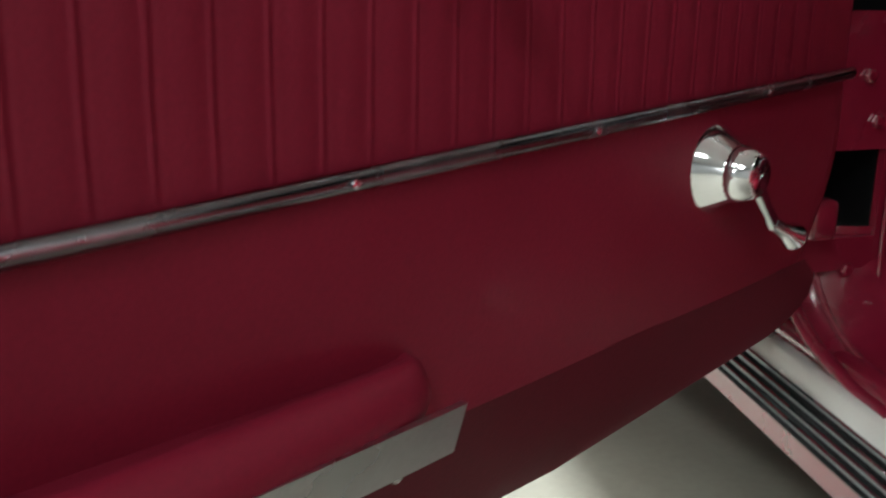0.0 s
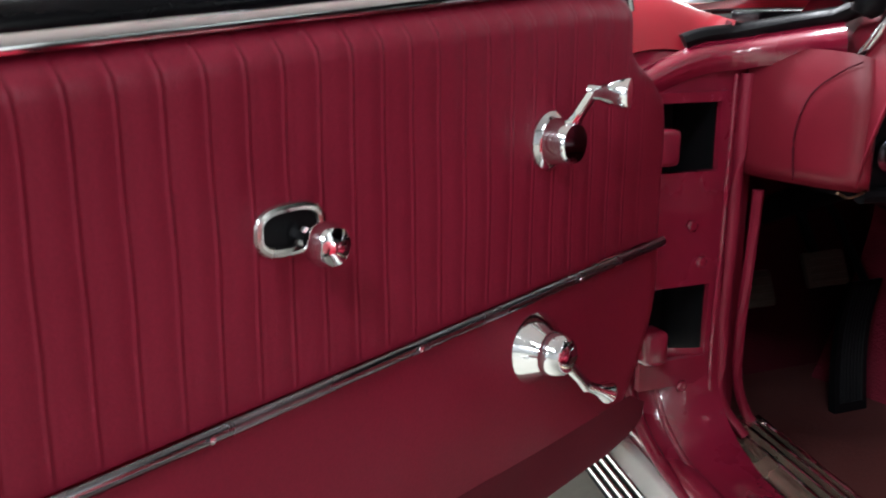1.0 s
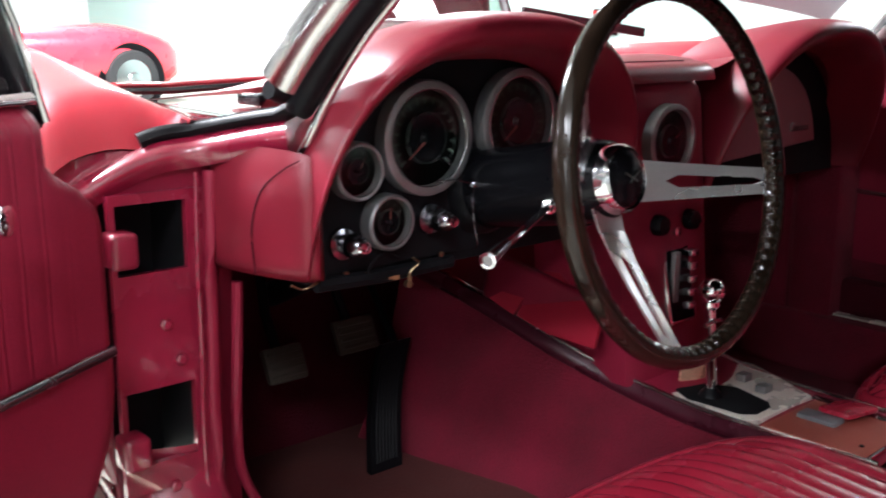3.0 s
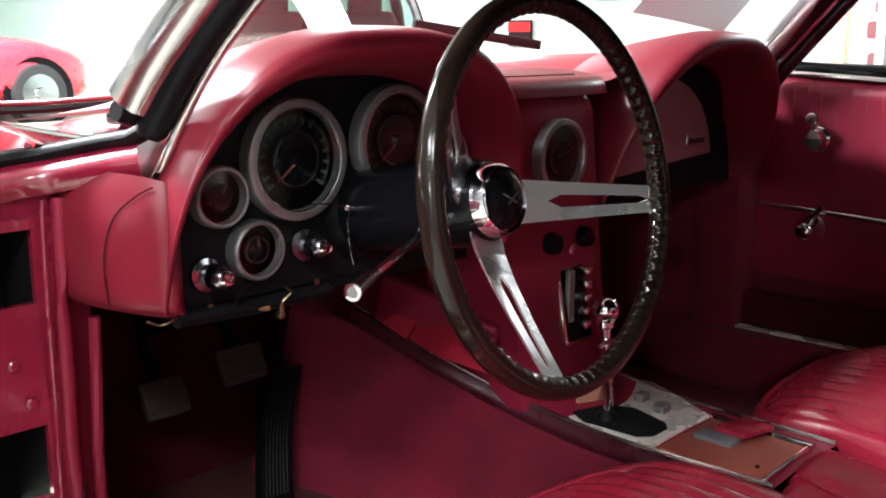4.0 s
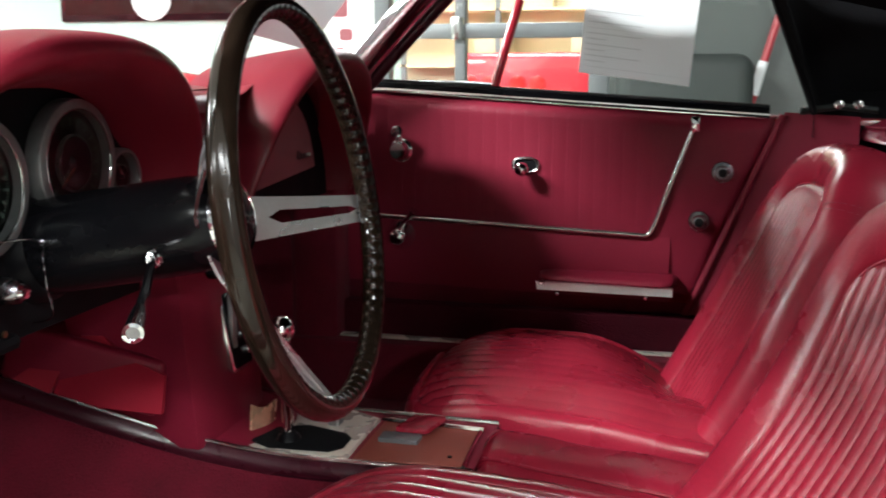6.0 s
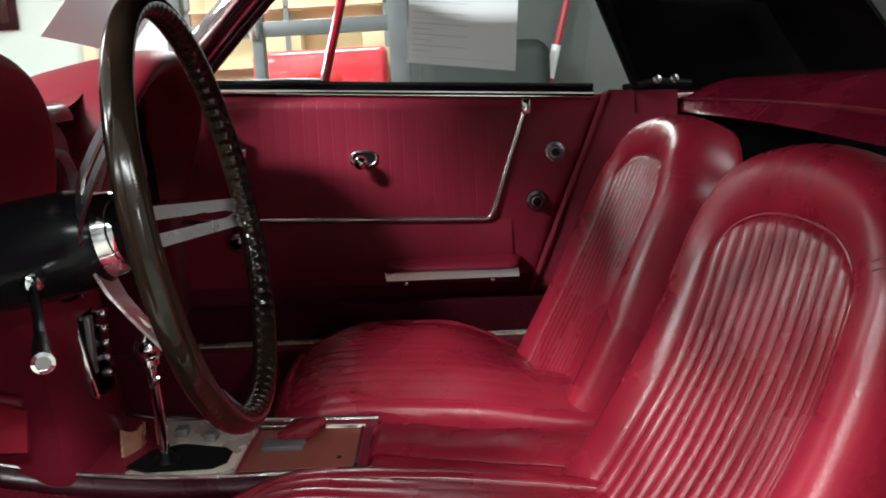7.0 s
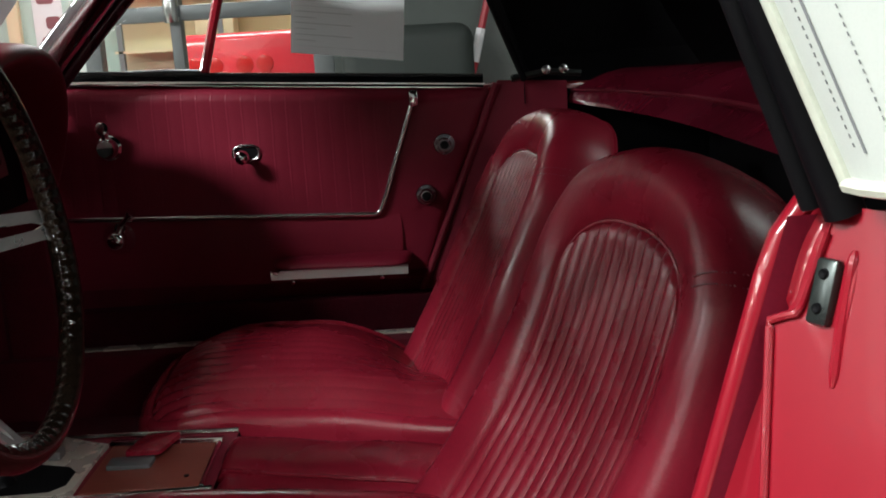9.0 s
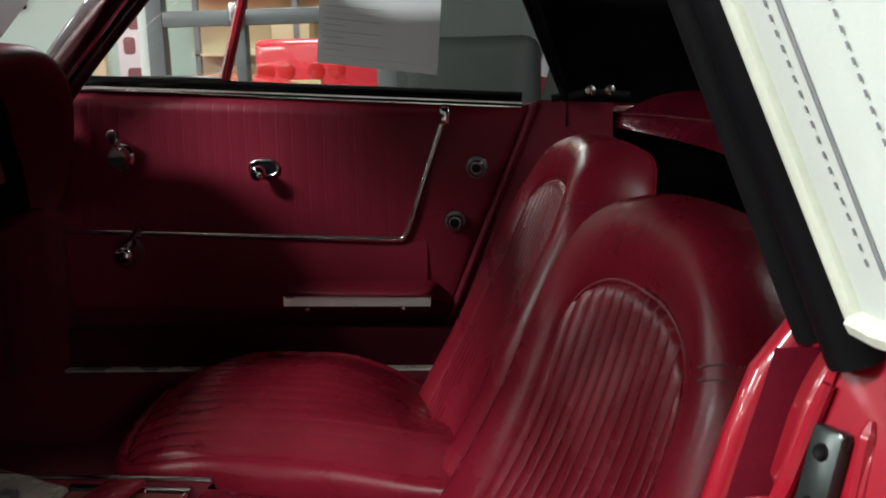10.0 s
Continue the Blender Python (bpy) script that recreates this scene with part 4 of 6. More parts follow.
part("ash_frame", tube([(0.086, -0.178, 0.412), (0.082, -0.245, 0.412), (0.078, -0.318, 0.412)], 0.007, 8, flat=0.6), CHROME, console)
part("ash_frame", tube([(-0.048, -0.318, 0.411), (0.080, -0.314, 0.411)], 0.003, 8), CHROME, console)
part("lid_screw", lathe([(0.003, 0), (0.003, 0.0016), (0, 0.002)], (-0.02, -0.295, 0.4105), (0, 0, 1), 10), RUBBER, console)
for y, z in ((0.02, 0.402), (-0.09, 0.388), (-0.31, 0.386)):
    part("trim_screw", lathe([(0.005, 0), (0.005, 0.002), (0, 0.004)], (-0.062 if y < 0.01 else -0.072, y, z), (-1, 0, 0.2), 10), CHROME, console)
shifter = thing("gear_lever", "chrome gear lever with a round ball knob", "gear lever")
part("stick", tube([(-0.018, -0.085, 0.425), (-0.021, -0.083, 0.50), (-0.022, -0.081, 0.535)], [0.0075, 0.0065, 0.006], 12), CHROME, shifter)
part("ball", lathe([(0.007, -0.024), (0.011, -0.020)] + [(0.0175 * math.cos(t), 0.0175 * math.sin(t)) for t in steps(-0.9, 1.5, 10)] + [(0, 0.0175)], (-0.022, -0.081, 0.558), (0, 0, 1), 28), CHROME, shifter)
part("reverse_ring", tube([(-0.042, -0.086, 0.516), (-0.022, -0.088, 0.519), (-0.002, -0.084, 0.516)], 0.0032, 8), CHROME, shifter)
pad = thing("console_armrest", "red vinyl pad between the seats", "armrest")
PAD_KEYS = [(0.0, 0.094, 0.330), (0.10, 0.096, 0.395), (0.17, 0.088, 0.414), (0.30, 0.060, 0.419), (0.45, 0.022, 0.415), (0.52, 0.006, 0.409),
            (0.56, 0.000, 0.403), (0.66, -0.024, 0.397), (0.78, -0.046, 0.380), (0.90, -0.055, 0.350), (1.0, -0.052, 0.300)]
def armpad(a, b):
    x, z = profile_at(PAD_KEYS, a)
    run = 0.40 * b
    e = max(0, 1 - max(0, (0.07 - b) / 0.07) ** 2.2) ** 0.5
    sag = 0.004 * noise.noise(Vector((x * 14, run * 12, 3)))
    return Vector((x - 0.26 * run, -0.312 - run - 0.006 * (1 - e), 0.318 + (z - 0.318) * (0.10 + 0.90 * e) + sag))
part("pad_top", sheet(armpad, 60, 50), LEATHER, pad, "soft red leather pad")
part("pad_seam", tube([armpad(0.545, b) + Vector((-0.001, 0, 0.001)) for b in steps(0.03, 1.0, 40)], 0.0024, 6), LEATHER, pad, "leather welt")
belt_end = thing("seat_belt_tongue", "folded red seat-belt flap lying on the console", "seat belt")
part("flap", prism(rounded(0.050, 0.062, 0.006), lambda a, b, d: Vector((0.058 + a, -0.238 + b * 0.7 - 0.3 * a, 0.4175 + d + 0.05 * a)), 0.0, 0.006, 0.002), LEATHER, belt_end)

# ---- seats ----
def loft(stations, cap_back=None):
    """Joins rings of equal length; each station is a list of places along an open U."""
    bm = bmesh.new()
    rows = [[bm.verts.new(p) for p in ring] for ring in stations]
    for a, b in zip(rows, rows[1:]):
        for k in range(len(a) - 1):
            bm.faces.new((a[k], a[k + 1], b[k + 1], b[k]))
    if cap_back:
        bm.faces.new(rows[-1])
    return bm


def u_line(half, v0, vc, vt, power, n_side, n_arch):
    """An upturned U: up one side, over a rounded crown, down the other; half(v) is its half-width."""
    out = [(-half(v), v) for v in steps(v0, vc, n_side)]
    for k in range(1, n_arch):
        a = math.pi * (1 - k / n_arch)
        c, s = math.cos(a), math.sin(a)
        out.append((half(vc) * math.copysign(abs(c) ** (2 / power), c), vc + (vt - vc) * s ** (2 / power)))
    return out + [(half(v), v) for v in steps(vc, v0, n_side)]


def make_seat(cx, by, yaw, lean, kv, w_in, label, cushion_x, cushion_front, cushion_rear, lift, near, dome, worn_ribs):
    seat = thing("bucket_seat", label, "car seat", group="front seats")
    rec, ty = radians(lean), radians(yaw)
    LAT, AHEAD = Vector((math.cos(ty), math.sin(ty), 0)), Vector((-math.sin(ty), math.cos(ty), 0))
    UPV, FW = Vector((0, 0, math.cos(rec))) - math.sin(rec) * AHEAD, Vector((0, 0, math.sin(rec))) + math.cos(rec) * AHEAD
    base = Vector((cx, by, 0.36))
    VT, H = 0.387, 0.470
    def at(u, v, d):
        d += kv * (v - 0.2) ** 2 + 0.45 * min(abs(u), 0.12) ** 2
        d += 0.0016 * noise.noise(Vector((u * 15 + cx * 9, v * 11, 2)))
        return base + u * LAT + v * UPV + d * FW
    def half_in(v):
        return w_in[0] + (w_in[1] - w_in[0]) * v / 0.4
    def half_out(v):
        return 0.206 - 0.024 * max(0, v / 0.4) ** 2
    inner = u_line(half_in, -0.06, VT - 0.075, VT, 2.5, 26, 44)
    outer = u_line(half_out, -0.06, H - 0.145, H, 2.1, 26, 44)
    # from the insert's seam over the bolster and the shoulder to the back shell: share of the way, height
    keys = [(0.0, 0.0, -0.009), (0.05, 0.04, -0.002), (0.13, 0.13, 0.004), (0.28, 0.34, 0.010), (0.42, 0.57, 0.011), (0.55, 0.76, 0.004),
            (0.66, 0.895, -0.012), (0.76, 0.97, -0.033), (0.85, 1.0, -0.054), (0.92, 0.995, -0.070), (0.96, 0.97, -0.078), (1.0, 0.90, -0.082)]
    rings = []
    for r in steps(0, 1, 34):
        share, d = profile_at(keys, r)
        ring = []
        for (a, b), (c, e) in zip(inner, outer):
            crown = max(0, min(1, (b - VT + 0.09) / 0.09))
            ring.append(at(a + (c - a) * share, b + (e - b) * share, d - 0.010 * crown * share))
        rings.append(ring)
    part("backrest", loft(rings, True), LEATHER, seat, "reclined red leather backrest with rolled sides")
    edge_i = next(i for i, r in enumerate(steps(0, 1, 34)) if r > 0.94)
    welt = rings[edge_i]
    part("piping", tube(welt, 0.0034, 6), LEATHER, seat, "red leather welt")
    part("insert_seam", tube([p + 0.0015 * FW for p in rings[1]], 0.0020, 6), LEATHER, seat)
    # the ribbed middle, one roll every 16 mm
    N = 13
    def insert(a, b):
        xi = 2 * a - 1
        crown = 1 - abs(xi) ** 2.5
        top = VT - 0.075 + 0.078 * crown ** 0.4
        v = -0.05 + (top + 0.05) * b
        u = xi * (half_in(min(v, VT - 0.075)) + 0.003)
        groove = abs(math.sin(math.pi * N / 2 * (xi + 1)))
        fade = min(1, (1 - b) / 0.02) * min(1, (1 - abs(xi)) / 0.03)
        return at(u, v, -0.0060 + fade * (0.0035 + 0.0042 * groove ** 0.8))
    part("ribbed_insert", sheet(insert, 13 * 16, 60), LEATHER, seat, "ribbed red leather insert")
    # two rows of stitches across the near shoulder
    bm = bmesh.new()
    i0 = -near
    for row in (0, 1):
        for k in range(18):
            share = 0.46 + 0.029 * k
            j = (24 + row if i0 > 0 else len(inner) - 25 - row) + 6 * i0
            a, c = Vector(inner[j]), Vector(outer[j])
            dd = [profile_at(keys, r) for r in steps(0, 1, 60)]
            d = next((q[1] for q in dd if q[0] >= share), -0.05)
            q = a.lerp(c, share)
            crown = max(0, min(1, (inner[j][1] - VT + 0.09) / 0.09))
            p = at(q.x, q.y, d - 0.010 * crown * share + 0.0004)
            bm = merge(bm, block((-0.0016, -0.0005, -0.0005), (0.0016, 0.0005, 0.0005), m=basis(p, LAT.cross(FW)) ))
    tagged(part("stitching", bm, GLOVE, seat, "faded stitching", smooth=False), kind="stuff")
    # cushion: a ribbed middle that rolls over the front, inside a plain border
    yf, yb = cushion_front, cushion_rear
    W = 0.228
    def top_z(u, y):
        t = (y - yb) / (yf - yb)
        z = 0.430 + lift + dome * (1 - (u / W) ** 2) + 0.006 * math.sin(math.pi * min(1, max(0, t))) - 0.026 * max(0, 1 - t) ** 2
        z -= min(0.06, 0.53 * max(0, 0.55 - t) ** 2) * min(1, max(0.15, u / 0.2 + 0.7)) if worn_ribs else 0
        roll = max(0, (t - 0.66) / 0.34)
        return z - 0.040 * roll ** 2.4 + 0.0018 * noise.noise(Vector((u * 12 + cushion_x * 5, y * 12, 6)))
    W_IN = 0.204 if worn_ribs else 0.176
    cin = u_line(lambda v: W_IN, yb, yf - 0.115, yf - 0.020, 3.4 if worn_ribs else 2.6, 20, 40)
    cout = u_line(lambda v: W, yb, yf - 0.130, yf + 0.006, 3.2 if worn_ribs else 2.5, 20, 40)
    ck = [(0.0, 0.0, -0.008), (0.08, 0.06, -0.001), (0.2, 0.22, 0.002), (0.4, 0.55, 0.000), (0.56, 0.82, -0.010), (0.7, 0.97, -0.028), (0.8, 1.0, -0.044), (0.93, 0.95, -0.066), (1.0, 0.85, -0.078)]
    crings = []
    for r in steps(0, 1, 26):
        share, d = profile_at(ck, r)
        ring = []
        for (a, b), (c, e) in zip(cin, cout):
            x, y = a + (c - a) * share, b + (e - b) * share
            sag = 0.010 * math.exp(-((y - yf + 0.15) / 0.05) ** 2) if near * x > 0.19 and d < -0.01 else 0
            ring.append(Vector((cushion_x + x, y, top_z(a + (c - a) * min(share, 0.8), b + (e - b) * min(share, 0.8)) + d + sag)))
        crings.append(ring)
    part("cushion", loft(crings), LEATHER, seat, "rounded red leather cushion border")
    part("cushion_welt", tube([p + Vector((0, 0, 0.001)) for p in crings[1]], 0.0012, 6), LEATHER, seat)
    def cushion_insert(a, b):
        xi = 2 * a - 1
        ye = yf - 0.115 + 0.096 * ((1 - abs(xi) ** 3.4) ** 0.3 if worn_ribs else (1 - abs(xi) ** 2.6) ** 0.4)
        y = yb + (ye - yb) * b
        u = xi * (W_IN - 0.001)
        groove = abs(math.sin(math.pi * 7 * (xi + 1)))
        fade = min(1, (1 - b) / 0.03) * min(1, (1 - abs(xi)) / 0.03)
        worn = 0.05 + 0.95 * min(1, max(0, (b - 0.78) / 0.10)) if worn_ribs else 0.12 + 0.88 * min(1, max(0, (b - 0.45) / 0.35))
        return Vector((cushion_x + u, y, top_z(u, y) - 0.006 + fade * (0.002 + (0.0085 if worn_ribs else 0.0058) * min(1, worn) * groove ** 0.75)))
    part("cushion_insert", sheet(cushion_insert, 14 * 14, 60), LEATHER, seat, "ribbed red leather cushion middle")
    part("seat_base", block((cushion_x - 0.19, yb, 0.262), (cushion_x + 0.19, yf - 0.05, 0.352 + lift), 0.01), SHADECARPET, seat)
    part("seat_rail", block((cushion_x + (0.19 if cushion_x > 0 else -0.21), yb, 0.262), (cushion_x + (0.21 if cushion_x > 0 else -0.19), yf - 0.10, 0.275)), STEEL, seat)
    if cx > 0:
        part("hinge_bar", tube([at(-0.212, v, -0.055) for v in (0.12, 0.18, 0.24)], 0.004, 6, flat=0.6), CHROME, seat, "short chrome hinge bar")
    return seat


make_seat(-0.268, -0.605, 15, 29, 0.67, (0.117, 0.114), "red leather bucket seat with ribbed centre, driver's", -0.335, -0.155, -0.62, 0.010, -1, 0.012, False)
make_seat(0.360, -0.574, 8, 26.0, 0.10, (0.117, 0.103), "red leather bucket seat with ribbed centre, passenger's", 0.368, -0.160, -0.66, -0.022, -1, 0.032, True)

# ---- car body ----
body = thing("car_body", "glossy red convertible body with chrome trim", "car")
# sill: carpet edge, bright scuff plate, painted ledge, ribbed rocker cover
part("floor_pan", block((-0.62, -0.95, 0.235), (0.66, 0.90, 0.255)), CARPET, body, "dark red carpeted floor")
# Toe board coloured dark for the shade of the footwell.
part("firewall", sheet(lambda a, b: (-0.62 + 1.26 * a, 0.62 - 0.18 * (1 - b), 0.255 + 0.42 * b), 12, 8), SHADECARPET, body, "carpeted toe board, red darkened for footwell shade")
part("heel_mat", prism(rounded(0.40, 0.50, 0.03), lambda a, b, d: Vector((-0.38 + a, 0.20 + b, d)), 0.255, 0.262, 0.002), TAN, body, "worn heel mat")
def slant(y):
    """The sill runs slightly outwards towards the rear."""
    return 0.17 * (max(y, -0.22) - 0.10)
def sill_part(name, profile, y0, y1, mat, parent, label=""):
    bm = bmesh.new()
    n = 14
    rings = []
    for i in range(n + 1):
        y = y0 + (y1 - y0) * i / n
        rings.append([bm.verts.new((x + slant(y), y, z)) for x, z in profile])
    for p, q in zip(rings, rings[1:]):
        for k in range(len(profile)):
            j = (k + 1) % len(profile)
            bm.faces.new((p[k], p[j], q[j], q[k]))
    bm.faces.new(rings[0])
    bm.faces.new(rings[-1])
    return part(name, bm, mat, parent, label)
sill_part("inner_sill", [(-0.590, 0.24), (-0.590, 0.346), (-0.645, 0.346), (-0.645, 0.24)], -0.70, 0.30, VINYL, body)
sill_part("sill_gap", [(-0.629, 0.335), (-0.629, 0.349), (-0.6395, 0.349), (-0.6395, 0.335)], -0.66, 0.140, RUBBER, body, "black gap strip")
scuff = sill_part("scuff_plate", [(-0.558, 0.330), (-0.560, 0.350), (-0.566, 0.3570), (-0.580, 0.3610), (-0.598, 0.3620), (-0.614, 0.3605), (-0.624, 0.3560), (-0.630, 0.347)], -0.66, 0.140, SCUFF, body, "worn bright scuff plate, warm reflections put into its colour")
for k in range(4):
    part("scuff_rib", tube([(-0.572 - 0.013 * k + slant(y), y, 0.3600 + 0.0010 * (k in (1, 2))) for y in steps(-0.65, 0.135, 10)], 0.0024, 6), CHROME, scuff)
for y in (0.12, -0.15):
    part("scuff_screw", lathe([(0.004, 0), (0.004, 0.001), (0, 0.003)], (-0.575 + slant(y), y, 0.3605), (0, 0, 1), 10), CHROME, scuff)
ledge = [(-0.638, 0.24), (-0.638, 0.350), (-0.645, 0.3535), (-0.664, 0.3525), (-0.683, 0.3520), (-0.693, 0.3535)] + [(-0.7105 + 0.0165 * math.cos(math.pi * k / 14), 0.3475 + 0.0165 * math.sin(math.pi * k / 14)) for k in range(3, 15)] + [(-0.7275, 0.335), (-0.7275, 0.24)]
sill_part("sill_ledge", ledge, -0.70, 0.34, DIMPAINT, body, "glossy red painted door sill")
rock = sill_part("rocker_cover", [(-0.724, 0.320), (-0.725, 0.340), (-0.728, 0.3460), (-0.738, 0.3450), (-0.741, 0.3420), (-0.752, 0.333), (-0.770, 0.302), (-0.767, 0.297), (-0.66, 0.290)], -0.75, 0.9, POLISHED, body, "polished ribbed metal rocker cover")
for k in range(4):
    part("rocker_rib", tube([(-0.7545 - 0.0048 * k + slant(y), y, 0.330 - 0.0076 * k) for y in steps(-0.74, 0.89, 14)], 0.0032, 8), CHROME, rock)
    part("rocker_groove", tube([(-0.7573 - 0.0048 * k + slant(y), y, 0.3262 - 0.0076 * k) for y in steps(-0.74, 0.89, 14)], 0.0022, 6), BLACK, rock)
# hinge pillar with two hinge pockets
bm = bmesh.new()
cols, rows = (-0.742, -0.736, -0.662, -0.640), (0.425, 0.455, 0.535, 0.655, 0.725, 0.735)
grid = [[bm.verts.new((x, 0.115 + 0.02 * max(0, z - 0.74), z)) for z in rows] for x in cols]
for i in range(3):
    for j in range(5):
        if not (i == 1 and j in (1, 3)):
            bm.faces.new((grid[i][j], grid[i + 1][j], grid[i + 1][j + 1], grid[i][j + 1]))
more = bmesh.ops.extrude_face_region(bm, geom=bm.faces[:], use_keep_orig=True)
bmesh.ops.translate(bm, vec=(0, 0.008, 0), verts=[v for v in more["geom"] if isinstance(v, bmesh.types.BMVert)])
part("hinge_pillar", bm, DIMPAINT, body, "red painted hinge pillar with two open pockets", smooth=False)
part("pillar_return", sheet(lambda a, b: (-0.741 - 0.11 * a * min(1, 0.02 + 2.4 * b), 0.142 + 0.06 * a * a, 0.43 + 0.31 * b), 8, 8), DIMPAINT, body)
# Black blocks stand in for the darkness inside the open hinge pockets.
part("pocket_back", block((-0.75, 0.20, 0.43), (-0.65, 0.22, 0.76)), BLACK, body, "black backing as shade inside the hinge pockets")
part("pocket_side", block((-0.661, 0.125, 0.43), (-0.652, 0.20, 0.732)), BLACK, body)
def foot(a, b):
    """The sill sweeps up into the pillar in one broad fillet, rolled over at its outer edge."""
    t = math.pi / 2 * min(1, max(0, b * 1.25 - 0.12))
    y0 = 0.010 + 0.108 * math.sin(t) - 0.05 * max(0, 0.10 - b) / 0.10 + 0.030 * a * a * math.sin(t)
    z0 = 0.3545 + 0.100 * (1 - math.cos(t)) + 0.08 * max(0, b - 0.896)
    x = -0.638 - 0.086 * a
    h = 0.0015 * math.sin(math.pi * min(1, a / 0.75)) - 0.016 * max(0, (a - 0.72) / 0.28) ** 2.2
    return (x + slant(min(y0, 0.05)) * (1 - 0.6 * b), y0 - h * math.sin(t), z0 + h * math.cos(t))
part("pillar_foot", sheet(foot, 30, 24), DIMPAINT, body, "curved painted foot of the pillar")
part("foot_flange", tube([Vector(foot(0.97, b)) + Vector((-0.006, -0.002, 0.004)) for b in steps(0.04, 0.92, 24)], 0.0075, 10, flat=0.8), DIMPAINT, body, "rolled glossy flange of the pillar's foot")
part("foot_drip", tube([Vector(foot(0.80, b)) + Vector((0, -0.0015, 0.0015)) for b in steps(0.10, 0.80, 20)], 0.0032, 8), DIMPAINT, body)
for z in (0.478, 0.684):
    part("hinge", block((-0.750, 0.092, z - 0.018), (-0.722, 0.124, z + 0.018), 0.006, 3), DIMPAINT, body, "painted door hinge")
for x, z in ((-0.690, 0.60), (-0.676, 0.56), (-0.690, 0.425)):
    part("pillar_bolt", lathe([(0.0065, 0), (0.0065, 0.003), (0.0045, 0.0045), (0, 0.0045)], (x, 0.114, z), (0, -1, 0), 6), DIMPAINT, body)
# flange and kick panel round the footwell opening
flange = curve_pts([(-0.636, 0.112, 0.752), (-0.638, 0.111, 0.720), (-0.640, 0.110, 0.66), (-0.640, 0.112, 0.56), (-0.640, 0.115, 0.46), (-0.636, 0.112, 0.40), (-0.620, 0.09, 0.365)], 8)
part("pillar_flange", tube(flange, 0.0070, 10, flat=0.7), VINYL, body, "red trimmed pillar edge")
part("door_seal", tube([p + Vector((-0.016, -0.004, 0)) for p in flange[:-4]], 0.0022, 8), DIMPAINT, body)
def kick(a, b):
    z = 0.30 + 0.37 * b
    return (-0.630 + 0.035 * a ** 2, 0.12 + 0.028 * a, z)
part("kick_trim", sheet(kick, 6, 16), VINYL, body, "red vinyl kick panel")
part("kick_edge", tube(curve_pts([(-0.606, 0.118, 0.630), (-0.608, 0.120, 0.56), (-0.610, 0.124, 0.48), (-0.606, 0.128, 0.42), (-0.590, 0.130, 0.375), (-0.572, 0.12, 0.345)], 8), 0.006, 8), VINYL, body)
# Footwell side in the same darkened carpet, its shade in the colour.
part("kick_side", block((-0.625, 0.14, 0.25), (-0.612, 0.62, 0.80)), SHADECARPET, body)
# body lip above the door opening, running up to the windshield post
lip = curve_pts([(-0.800, 0.136, 0.710), (-0.768, 0.132, 0.730), (-0.732, 0.124, 0.750), (-0.694, 0.114, 0.766), (-0.655, 0.098, 0.772), (-0.622, 0.050, 0.783), (-0.609, 0.012, 0.7895)], 8)
part("opening_lip", sheet(lambda a, b: lip[int(a * (len(lip) - 1))] + Vector((0.012, 0.018, 0.015)) * (1 - b) + Vector((0.010, 0.008, -0.015)) * b + Vector((-0.007, -0.010, 0.003)) * math.sin(math.pi * b), len(lip) - 1, 10), DIMPAINT, body, "glossy red lip above the door opening")
part("opening_seal", tube([p + Vector((0.014, 0.024, 0.021)) for p in lip[21:]] + [Vector((-0.594, 0.004, 0.822)), Vector((-0.588, -0.012, 0.842))], 0.0105, 10, flat=0.8), RUBBER, body, "black rubber seal along the cowl")
def under_lip(a, b):
    x = -0.740 + 0.110 * a
    return (x, 0.134 - 0.012 * a, 0.733 + (0.742 + 0.38 * (x + 0.740) - 0.733) * b)
def jamb_ledge(a, b):
    """The painted step between the opening's lip and the fender's edge."""
    p = lip[int(a * 0.62 * (len(lip) - 1))] + Vector((0.012, 0.018, 0.015))
    q = Vector(skin((p.x + 0.012 + 0.87) / 1.74, 0.0)) + Vector((0, 0.004, -0.002))
    return p.lerp(q, b) + Vector((0, 0, -0.006 * math.sin(math.pi * b)))
part("pillar_head", sheet(under_lip, 8, 4), DIMPAINT, body)
# fender, hood and cowl
def back_edge(q):
    keys = ((0.0, 0.36), (0.45, 0.28), (0.60, 0.10), (0.66, 0.125), (0.72, 0.150), (0.80, 0.150), (0.87, 0.160))
    for (p, v), (r, w) in zip(keys, keys[1:]):
        if q <= r:
            return v + (w - v) * (q - p) / (r - p)
    return 0.160
def skin(a, b):
    """The outer skin from the driver's fender across the hood."""
    x = -0.87 + 1.74 * a
    q = abs(x)
    y0 = back_edge(q)
    y = y0 + (2.05 - y0) * b ** 1.3
    crown = 0.088 * math.exp(-((q - 0.70) / 0.12) ** 2) * min(1, 0.35 + max(0, y - 0.12) * 2.0)
    z = 0.786 + crown - 0.09 * max(0, y - 0.3) ** 2 - 0.20 * max(0, (q - 0.745) / 0.125) ** 2.4 - 0.045 * max(0, 1 - (y - y0) / 0.06) ** 2 * (1 if q > 0.66 else 0)
    z += 0.014 * math.exp(-(x / 0.30) ** 4) * min(1, max(0, (y - 0.50) / 0.15))
    return (x, y, z - 0.012 * math.exp(-((q - 0.62) / 0.05) ** 2))
part("jamb_ledge", sheet(jamb_ledge, 30, 6), DIMPAINT, body, "red painted step behind the fender, darkened as shaded")
part("hood", sheet(skin, 110, 56), PAINT, body, "glossy red hood and fenders")
